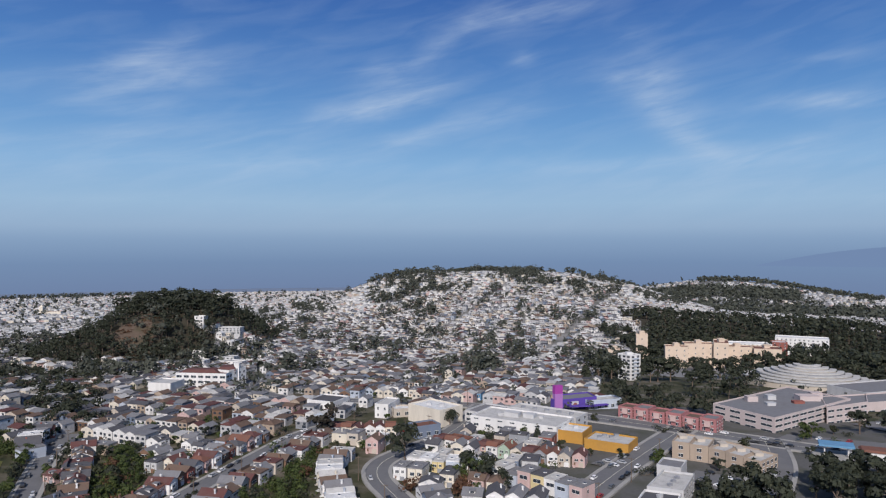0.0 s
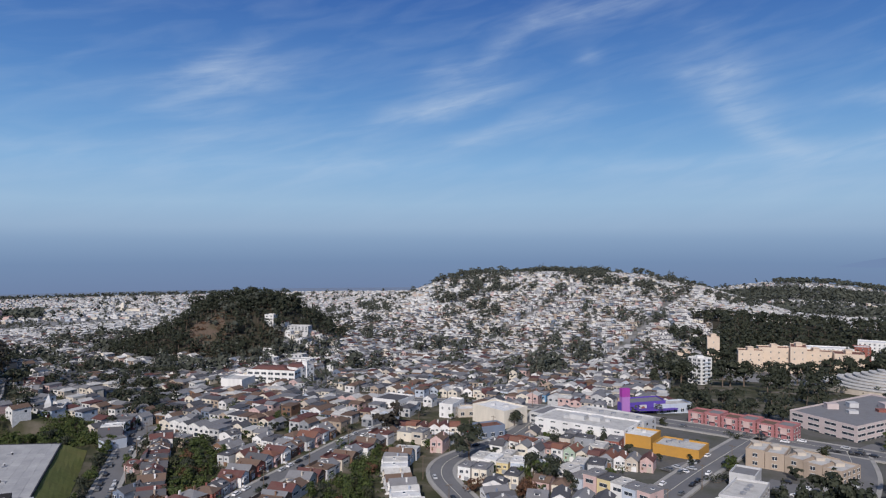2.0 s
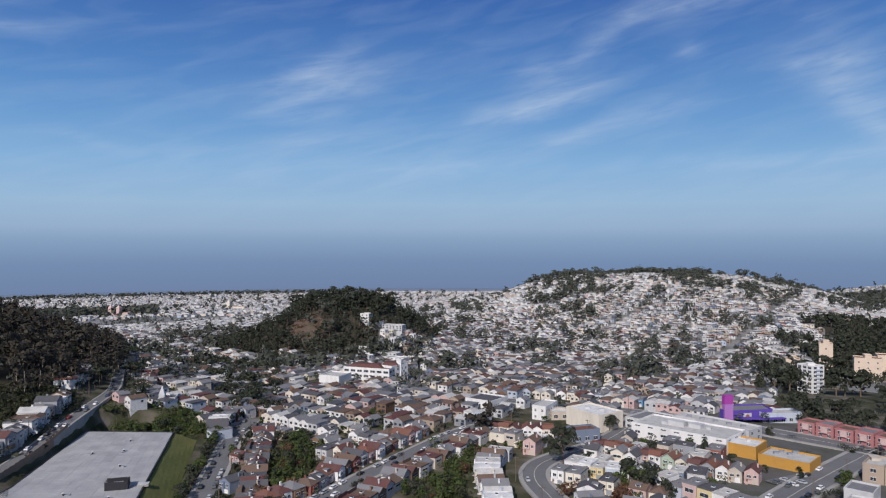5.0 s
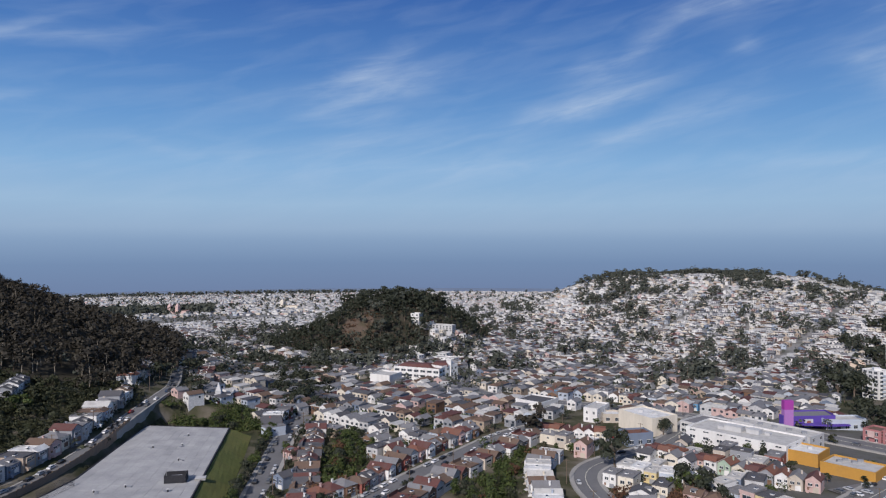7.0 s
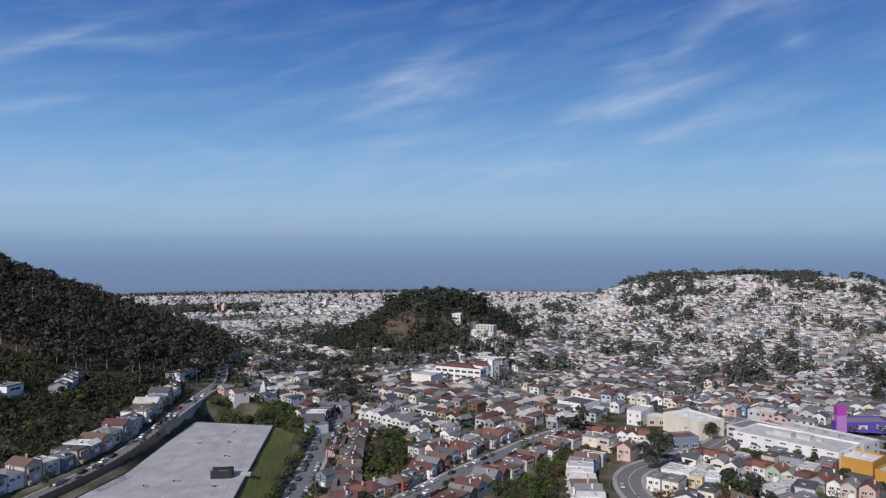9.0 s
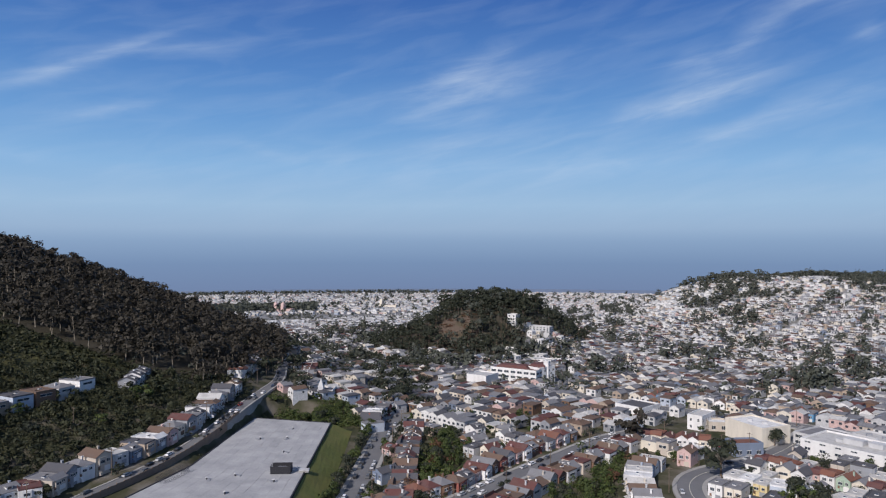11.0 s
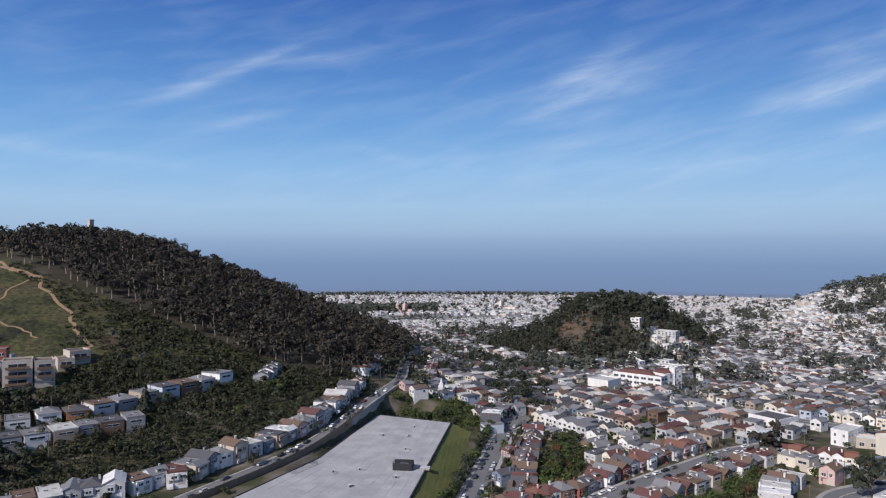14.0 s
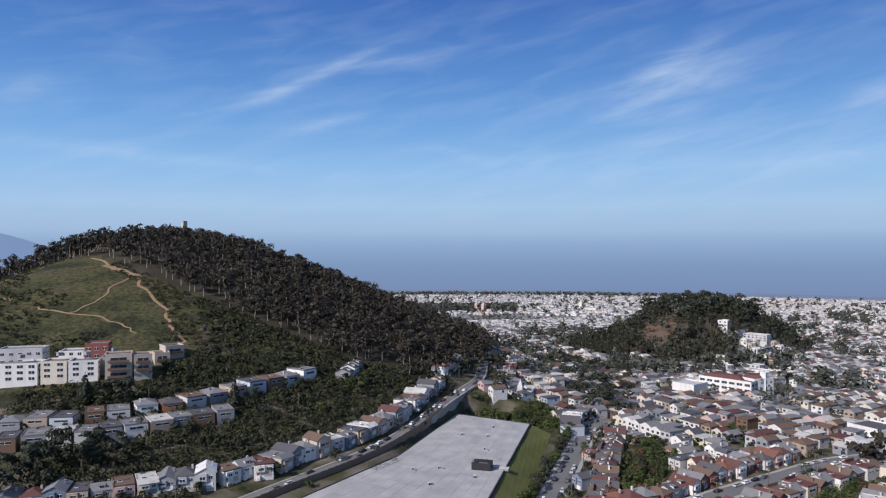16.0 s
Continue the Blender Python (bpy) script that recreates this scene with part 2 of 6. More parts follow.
LEAF = {
    "dark": leaves("leaf_dark", (0.016, 0.021, 0.014), (0.036, 0.042, 0.026), (0.065, 0.066, 0.036)),
    # paler greyed leaves for farther trees: distance haze put into the colour
    "grey": leaves("leaf_far_hazed", (0.04, 0.046, 0.038), (0.066, 0.073, 0.056), (0.1, 0.1, 0.07)),
    "gum": leaves("leaf_gum", (0.026, 0.023, 0.017), (0.04, 0.035, 0.026), (0.058, 0.05, 0.036)),
    "green": leaves("leaf_green", (0.018, 0.03, 0.01), (0.055, 0.075, 0.02), (0.13, 0.13, 0.03)),
    "shrub": leaves("leaf_shrub", (0.018, 0.022, 0.011), (0.036, 0.04, 0.018), (0.066, 0.06, 0.026)),
    "russet": leaves("leaf_russet", (0.04, 0.02, 0.014), (0.11, 0.055, 0.03), (0.18, 0.1, 0.04)),
}
WALL_CROWD = by_island("far_house_walls", [PAINT[k] for k in ("white", "white", "cream", "white", "white", "beige", "light grey", "white", "cream", "tan", "white", "pale blue", "white", "pink", "white", "light grey", "white", "beige", "cream", "light grey", "grey", "white", "slate blue", "light grey", "tan", "grey")])
ROOF_CROWD = by_island("far_house_roofs", [ROOF[k] for k in ("grey", "dark grey", "pale gravel", "brown", "grey", "pale gravel", "brown", "maroon", "grey", "white membrane", "grey", "pale gravel", "dark grey", "pale gravel")])
# far suburb: pale, greyed mix of paints and roofs imitates distance haze
FAR_WALL = by_island("far_suburb_walls", [PAINT[k] for k in ("light grey", "white", "beige", "light grey", "white", "cream", "grey", "beige", "white", "pale blue", "light grey", "pink")])
FAR_ROOF = by_island("far_suburb_roofs", [ROOF[k] for k in ("pale gravel", "grey", "white membrane", "pale gravel", "white membrane", "pale gravel", "grey", "pale gravel")])
NEAR_WALL = by_island("old_house_walls", [PAINT[k] for k in ("beige", "white", "tan", "pink", "cream", "light grey", "white", "grey", "cream", "brown", "white", "pale blue", "pink", "tan", "white", "slate blue", "beige", "white", "cream", "white", "light grey", "white")])
NEAR_ROOF = by_island("old_house_roofs", [ROOF[k] for k in ("grey", "dark grey", "brown", "grey", "pale gravel", "brown", "grey", "dark grey", "grey", "pale gravel", "brown", "maroon", "grey", "dark grey", "pale gravel", "grey")])
CAR_PAINT = {k: surface("car_" + k, c, 0.3, 3, 0.5, 0.03, dirty=0.05, bump_d=0.0) for k, c in {"white": (0.7, 0.7, 0.7), "silver": (0.4, 0.41, 0.42), "black": (0.015, 0.015, 0.018), "grey": (0.1, 0.105, 0.11), "blue": (0.02, 0.04, 0.09), "red": (0.3, 0.02, 0.02)}.items()}

# ground: town soil and gardens, meadow with worn paths, forest floor, sea
m, nodes, links, b = material("town_ground", 0.95)
pos = nodes.new("ShaderNodeNewGeometry").outputs["Position"]
r = ramp(nodes, [(0.3, (0.025, 0.032, 0.013)), (0.46, (0.055, 0.055, 0.028)), (0.6, (0.12, 0.105, 0.08)), (0.78, (0.19, 0.18, 0.16))])
links.new(noise_tex(nodes, links, pos, 0.07, 8), r.inputs[0])
links.new(r.outputs[0], b.inputs["Base Color"])
SOIL = m
m, nodes, links, b = material("meadow", 0.95)
pos = nodes.new("ShaderNodeNewGeometry").outputs["Position"]
r = ramp(nodes, [(0.3, (0.024, 0.026, 0.014)), (0.42, (0.046, 0.051, 0.019)), (0.54, (0.086, 0.084, 0.033)), (0.68, (0.088, 0.066, 0.04))])
links.new(noise_tex(nodes, links, pos, 0.03, 10), r.inputs[0])
fine = ramp(nodes, [(0.36, (0.35, 0.36, 0.38)), (0.62, (1, 1, 1))])
fn = noise_tex(nodes, links, pos, 0.35, 8)
links.new(fn, fine.inputs[0])
links.new(mix_rgb(nodes, links, 1.0, r.outputs[0], fine.outputs[0], "MULTIPLY"), b.inputs["Base Color"])
bumped(nodes, links, b, fn, 0.8, 1.2)
MEADOW = m
LAWN = surface("mown_grass", (0.115, 0.13, 0.036), 0.95, 0.5, 0.06, 0.35, (0.16, 0.13, 0.05), 0.5)
DIRT = surface("bare_earth", (0.3, 0.2, 0.12), 0.95, 0.5, 0.08, 0.35)
YARD = surface("yard_concrete", (0.11, 0.108, 0.104), 0.92, 0.6, 0.07, 0.3, (0.06, 0.065, 0.04), 0.85)
SUBURB = surface("suburb_streets_and_yards", (0.25, 0.245, 0.24), 0.92, 0.25, 0.03, 0.35, (0.07, 0.075, 0.05), 0.8)
SCRUB = surface("brown_scrub", (0.12, 0.088, 0.066), 0.95, 0.4, 0.06, 0.5, (0.05, 0.05, 0.025), 0.8)
FLOOR = surface("forest_floor", (0.04, 0.035, 0.022), 0.95, 0.5, 0.05, 0.4)
# the sea's base colour is lightened to carry the haze above it
SEA = surface("sea_water_hazed", (0.17, 0.22, 0.3), 1.0, 0.02, 0.002, 0.2, dirty=0.0, bump_d=0.5)
SAND = surface("surf_and_sand", (0.7, 0.68, 0.62), 0.9, 0.05, 0.01, 0.2)

# ---- mesh helpers ----


class Shape:
    """Corners and faces of one mesh, with a material number for each face."""

    def __init__(self):
        self.v, self.f, self.m = [], [], []

    def face(self, pts, mat=0):
        n = len(self.v)
        self.v += [tuple(p) for p in pts]
        self.f.append(tuple(range(n, n + len(pts))))
        self.m.append(mat)

    def solid(self, pts, faces, mat=0):
        n = len(self.v)
        self.v += [tuple(p) for p in pts]
        for f in faces:
            self.f.append(tuple(n + i for i in f))
            self.m.append(mat)

    def box(self, x0, x1, y0, y1, z0, z1, mat=0, top=1.0):
        cx, cy = (x0 + x1) / 2, (y0 + y1) / 2
        s = lambda a, c: c + (a - c) * top
        p = [(x0, y0, z0), (x1, y0, z0), (x1, y1, z0), (x0, y1, z0), (s(x0, cx), s(y0, cy), z1), (s(x1, cx), s(y0, cy), z1), (s(x1, cx), s(y1, cy), z1), (s(x0, cx), s(y1, cy), z1)]
        self.solid(p, [(3, 2, 1, 0), (4, 5, 6, 7), (0, 1, 5, 4), (1, 2, 6, 5), (2, 3, 7, 6), (3, 0, 4, 7)], mat)
        return self

    def prism(self, outline, z0, z1, mat=0):
        """An upright body over a plan outline (counter-clockwise)."""
        n = len(outline)
        p = [(x, y, z0) for x, y in outline] + [(x, y, z1) for x, y in outline]
        self.solid(p, [tuple(range(n - 1, -1, -1)), tuple(range(n, 2 * n))] + [(i, (i + 1) % n, (i + 1) % n + n, i + n) for i in range(n)], mat)
        return self

    def tube(self, a, b, r0, r1, n=6, mat=0):
        a, b = Vector(a), Vector(b)
        q = (b - a).to_track_quat("Z", "Y")
        ring = lambda c, r: [c + q @ Vector((r * math.cos(2 * math.pi * i / n), r * math.sin(2 * math.pi * i / n), 0)) for i in range(n)]
        self.solid(ring(a, r0) + ring(b, r1), [(i, (i + 1) % n, (i + 1) % n + n, i + n) for i in range(n)] + [tuple(range(n - 1, -1, -1)), tuple(range(n, 2 * n))], mat)
        return self

    def mesh(self, name, mats):
        me = bpy.data.meshes.new(name)
        me.from_pydata(self.v, [], self.f)
        for x in mats:
            me.materials.append(x)
        me.polygons.foreach_set("material_index", self.m)
        me.update()
        return me


def part(name, shape, mats, parent=None, label="", at=None):
    """One mesh object, under a thing or a part."""
    data = shape if isinstance(shape, bpy.types.Mesh) else shape.mesh(name, mats if isinstance(mats, (list, tuple)) else [mats])
    ob = new(name, data)
    if parent is not None:
        ob.parent = parent
    if at is not None:
        ob.matrix_basis = at
    return tagged(ob, label)


def paint(ob, mat, slot=0):
    ob.material_slots[slot].link = "OBJECT"
    ob.material_slots[slot].material = mat


def quads_mesh(name, verts, mats, sizes=4, index=None):
    """A mesh from an array of corners, four (or so many) to a face."""
    verts = np.asarray(verts, np.float32).reshape(-1, 3)
    n = len(verts) // sizes
    me = bpy.data.meshes.new(name)
    me.vertices.add(len(verts))
    me.vertices.foreach_set("co", verts.ravel())
    me.loops.add(len(verts))
    me.loops.foreach_set("vertex_index", np.arange(len(verts), dtype=np.int32))
    me.polygons.add(n)
    me.polygons.foreach_set("loop_start", np.arange(n, dtype=np.int32) * sizes)
    for x in mats:
        me.materials.append(x)
    if index is not None:
        me.polygons.foreach_set("material_index", np.asarray(index, np.int32))
    me.polygons.foreach_set("use_smooth", np.zeros(n, bool))
    me.update(calc_edges=True)
    me.validate()
    return me


# ---- ground sheet ----


def in_forest(x, y):
    """The wooded side of the large hill."""
    az, r = math.degrees(math.atan2(x, y)), math.hypot(x, y)
    edge = np.interp(az, [-100, -80, -73, -70, -67, -64, -60.7, -57.2, -53.4, -50, -47, -42, -38], [590, 580, 570, 545, 522, 466, 436, 413, 388, 372, 352, 345, 400])
    return edge < r < 780 and -110 < az < -37.5 and float(big_hill(x, y)) > 0.17


def in_meadow(x, y):
    az, r = math.degrees(math.atan2(x, y)), math.hypot(x, y)
    return -130 < az < -46 and r > np.interp(az, [-120, -66, -60, -52, -46], [330, 322, 318, 300, 330]) and r < 1100 and float(big_hill(x, y)) > 0.13


def bare_earth(x, y):
    """The brown cut face on the small hill."""
    return math.hypot((x + 270) / 19, (y - 621) / 30) < 1 + 0.5 * noise.noise((x * 0.06, y * 0.06, 0.0))


def knoll(x, y):
    return float(bump2(x, y, -264, 702, -20.6, 72, 59, 1.5))


def knoll_wood(x, y):
    """Trees on the smaller hill among the houses: all its western side, and the crest."""
    h, az, r = knoll(x, y), math.degrees(math.atan2(x, y)), math.hypot(x, y)
    if bare_earth(x, y):
        return False
    az += 1.2 * noise.noise((x * 0.03, y * 0.03, 5.0))
    return (h > 0.06 and az < -18.2) or (h > 0.1 and r > 690 and az < -12.6) or math.hypot(x + 316, y - 618) < 46


def right_wood(x, y):
    az, r = math.degrees(math.atan2(x, y)), math.hypot(x, y)
    az += 5.0 * noise.noise((x * 0.013, y * 0.013, 9.0))
    return 15.5 < az < 50 and np.interp(az, [15, 17, 25, 26, 50], [760, 690, 680, 560, 500]) < r < 940 + 70 * noise.noise((x * 0.012, y * 0.012, 2.0))


N_AZ = 480
RINGS = [0, 60, 110, 150] + list(np.arange(170, 420, 4.0)) + list(np.arange(420, 700, 8.0)) + list(700 * (3600 / 700) ** (np.arange(0, 100) / 99.0))
azs = np.linspace(0, 2 * np.pi, N_AZ, endpoint=False)
ground = Shape()
for rr in RINGS:
    xs, ys = rr * np.sin(azs), rr * np.cos(azs)
    ground.v += list(zip(xs.tolist(), ys.tolist(), land(xs, ys).tolist()))
for i in range(len(RINGS) - 1):
    for j in range(N_AZ):
        k = (j + 1) % N_AZ
        a = (RINGS[i] + RINGS[i + 1]) / 2
        cx, cy = a * math.sin(azs[j] + 0.01), a * math.cos(azs[j] + 0.01)
        kind = 0
        if in_forest(cx, cy) or knoll_wood(cx, cy) or right_wood(cx, cy):
            kind = 2
        elif in_meadow(cx, cy):
            kind = 1
        elif a > 3500:
            kind = 3
        elif bare_earth(cx, cy):
            kind = 4
        elif 195 < a < 380 and 2.5 < math.degrees(math.atan2(cx, cy)) < 44:
            kind = 5
        elif a > 520 and -60 < math.degrees(math.atan2(cx, cy)) < 48 and float(big_hill(cx, cy)) < 0.2:
            kind = 6
        ground.f.append((i * N_AZ + j, (i + 1) * N_AZ + j, (i + 1) * N_AZ + k, i * N_AZ + k))
        ground.m.append(kind)
ground_ob = part("ground", ground, [SOIL, MEADOW, FLOOR, SAND, SCRUB, YARD, SUBURB])
ground_ob.data.flip_normals()
for p in ground_ob.data.polygons:
    p.use_smooth = True
tagged(ground_ob, "hilly town ground with gardens, meadow and wooded slopes", "ground", kind="structure")
sea = Shape()
ring_in, ring_out = 3530, 3838
for j in range(120):
    a0, a1 = 2 * math.pi * j / 120, 2 * math.pi * (j + 1) / 120
    sea.face([(ring_in * math.sin(a1), ring_in * math.cos(a1), -139.0), (ring_in * math.sin(a0), ring_in * math.cos(a0), -139.0), (ring_out * math.sin(a0), ring_out * math.cos(a0), -139.0), (ring_out * math.sin(a1), ring_out * math.cos(a1), -139.0)])
tagged(part("water", sea, SEA), "hazy blue ocean beyond the far shore", "sea", kind="structure")

# ---- trees ----
rng = np.random.default_rng(7)


def flakes(centres, normals, size, r):
    """Small leaf clumps: a bent quad at each centre, turned about its own normal."""
    n = len(centres)
    a = np.cross(normals, r.normal(size=(n, 3)))
    a /= np.linalg.norm(a, axis=1)[:, None] + 1e-9
    b = np.cross(normals, a)
    s = size * r.uniform(0.55, 1.25, (n, 1))
    t = s * r.uniform(0.5, 1.0, (n, 1))
    k = 1 + 0.3 * r.normal(size=(n, 4, 1))
    return np.stack([centres + a * s * k[:, 0], centres + b * t * k[:, 1], centres - a * s * k[:, 2], centres - b * t * k[:, 3]], 1)


def crown(r, lobes, n, size):
    """Clumps on the skins of several lobes (x, y, z, radius, flatness), uneven and with gaps."""
    lobes = np.array(lobes, float)
    w = lobes[:, 3] ** 2
    pick = r.choice(len(lobes), n, p=w / w.sum())
    d = r.normal(size=(n, 3))
    d[:, 2] = np.where(d[:, 2] < -0.35, -d[:, 2], d[:, 2])
    d /= np.linalg.norm(d, axis=1)[:, None]
    rad = lobes[pick, 3:4] * np.where(r.random((n, 1)) < 0.2, r.uniform(0.3, 0.7, (n, 1)), r.uniform(0.75, 1.12, (n, 1)))
    c = lobes[pick, :3] + d * rad * np.c_[np.ones(n), np.ones(n), lobes[pick, 4]]
    nrm = d + 0.32 * r.normal(size=(n, 3))
    nrm /= np.linalg.norm(nrm, axis=1)[:, None]
    return flakes(c, nrm, size, r)


def lobes_for(kind, r, h):
    if kind == "gum":
        return [(r.normal(0, h * 0.08), r.normal(0, h * 0.08), h * z, h * r.uniform(0.12, 0.2), 0.85) for z in np.linspace(0.36, 0.9, 8)]
    if kind == "cypress":
        return [(r.normal(0, h * 0.2), r.normal(0, h * 0.2), h * r.uniform(0.28, 0.88), h * r.uniform(0.14, 0.22), 0.65) for _ in range(9)]
    if kind == "conifer":
        return [(0, 0, h * z, h * 0.26 * (1.03 - z) + 0.25, 0.7) for z in np.linspace(0.15, 0.97, 9)]
    if kind == "shrub":
        return [(r.normal(0, h * 0.5), r.normal(0, h * 0.5), h * r.uniform(0.15, 0.55), h * r.uniform(0.3, 0.5), 0.8) for _ in range(5)]
    return [(r.normal(0, h * 0.17), r.normal(0, h * 0.17), h * r.uniform(0.22, 0.78), h * r.uniform(0.16, 0.26), 0.85) for _ in range(8)]


TREES = {}


def tree_template(kind, leaf, i):
    key = (kind, leaf, i)
    if key not in TREES:
        r = np.random.default_rng(len(TREES) + 40)
        h = 10.0
        lb = lobes_for(kind, r, h)
        me = quads_mesh("crown", crown(r, lb, {"shrub": 300, "conifer": 560}.get(kind, 640), 0.5 if kind != "shrub" else 0.7), [LEAF[leaf]])
        t = Shape()
        if kind != "shrub":
            t.tube((0, 0, -1.0), (0.1, 0, h * 0.5), h * 0.03, h * 0.018, 7)
            for x, y, z, rad, _ in lb[:6]:
                t.tube((0.1, 0, h * 0.32), (x, y, z), h * 0.013, h * 0.004, 5)
        else:
            for x, y, z, rad, _ in lb:
                t.tube((0, 0, -0.5), (x, y, z), 0.18, 0.06, 5)
        TREES[key] = (me, t.mesh("trunk", [BARK]))
    return TREES[key]


TREE_WORDS = {"gum": ("tall grey-green eucalyptus tree with ragged open crown", "eucalyptus tree"), "cypress": ("dark green spreading cypress tree among the houses", "cypress tree"), "conifer": ("dark green pointed conifer tree among the houses", "conifer"), "shrub": ("low rounded garden shrub with dense leaves", "shrub"), "round": ("rounded leafy tree in a garden between houses", "tree")}


def tree(kind, x, y, h, leaf="dark", i=0, wide=1.0, turn=None):
    me, tr = tree_template(kind, leaf, i)
    root = new("shrub" if kind == "shrub" else "tree")
    s = h / 10.0
    root.matrix_basis = Matrix.LocRotScale((x, y, height(x, y)), Euler((0, 0, turn if turn is not None else x * 7.3 + y)), (s * wide, s * wide, s))
    part("trunk", tr, None, root)
    part("crown", me, None, root)
    words, cat = TREE_WORDS[kind]
    return tagged(root, words, cat, "trees and shrubs of the town")


def wood(name, spots, kinds, leaf, n, size, trunk_r=0.25, trunk_mat=None, label="", category="woodland"):
    """A wood: many trees of a few forms in one mesh. Spots: x, y, height of tree."""
    r = np.random.default_rng(len(spots))
    forms = [crown(r, lobes_for(k, r, 1.0), n, size) for k in kinds for _ in range(4)]
    allq, idx = [], []
    for x, y, h in spots:
        q = forms[r.integers(len(forms))]
        a, w = r.uniform(0, 6.28), r.uniform(0.8, 1.3)
        c, s = math.cos(a) * w, math.sin(a) * w
        p = np.stack([q[..., 0] * c - q[..., 1] * s, q[..., 0] * s + q[..., 1] * c, q[..., 2]], -1) * h + (x, y, height(x, y) - 0.3)
        allq.append(p)
        idx.append(np.zeros(len(p), int))
        if trunk_mat:
            z = height(x, y)
            lx, ly = r.normal(0, 0.05 * h, 2)
            t = []
            for k in range(4):
                a0, a1 = 1.57 * k, 1.57 * (k + 1)
                t.append([(x + trunk_r * math.cos(a0), y + trunk_r * math.sin(a0), z - 1), (x + trunk_r * math.cos(a1), y + trunk_r * math.sin(a1), z - 1), (x + lx + 0.4 * trunk_r * math.cos(a1), y + ly + 0.4 * trunk_r * math.sin(a1), z + 0.75 * h), (x + lx + 0.4 * trunk_r * math.cos(a0), y + ly + 0.4 * trunk_r * math.sin(a0), z + 0.75 * h)])
            allq.append(np.array(t))
            idx.append(np.ones(4, int))
    ob = new(name, quads_mesh(name, np.concatenate(allq), [LEAF[leaf], trunk_mat or BARK], 4, np.concatenate(idx)))
    return tagged(ob, label, category, kind="stuff")


# ---- houses ----
WINDOWS = {}


def window_mesh(w, h):
    key = (round(w, 2), round(h, 2))
    if key not in WINDOWS:
        s = Shape()
        f, d = 0.12, 0.09
        s.box(-w / 2 - f, w / 2 + f, -d, 0.02, -f, 0, 1)
        s.box(-w / 2 - f, w / 2 + f, -d, 0.02, h, h + f, 1)
        s.box(-0.05, 0.05, -d * 0.7, 0.02, 0, h, 1)
        s.face([(-w / 2, -0.03, 0), (w / 2, -0.03, 0), (w / 2, -0.03, h), (-w / 2, -0.03, h)], 0)
        WINDOWS[key] = s.mesh("window", [GLASS, TRIM])
    return WINDOWS[key]


def window(parent, x, y, z, w, h, turn=0.0):
    return part("window", window_mesh(w, h), None, parent, at=pose(x, y, z, 0, 0, turn))


HOUSE_KINDS = {
    # width, depth, wall height, roof
    "flat": (6.9, 11.5, 5.3, "flat"), "flat_wide": (8.4, 12.0, 5.2, "flat"), "tile_front": (6.8, 11.5, 5.3, "tile"), "gable": (6.9, 11.0, 4.8, "gable"),
    "gable_low": (7.8, 10.5, 3.6, "gable"), "side_gable": (8.2, 9.5, 4.3, "side"), "hip": (8.0, 10.5, 5.0, "hip"), "tall": (7.2, 10.5, 7.2, "flat"), "tall_gable": (7.4, 10.5, 6.2, "gable"),
}
TEMPLATES = {}


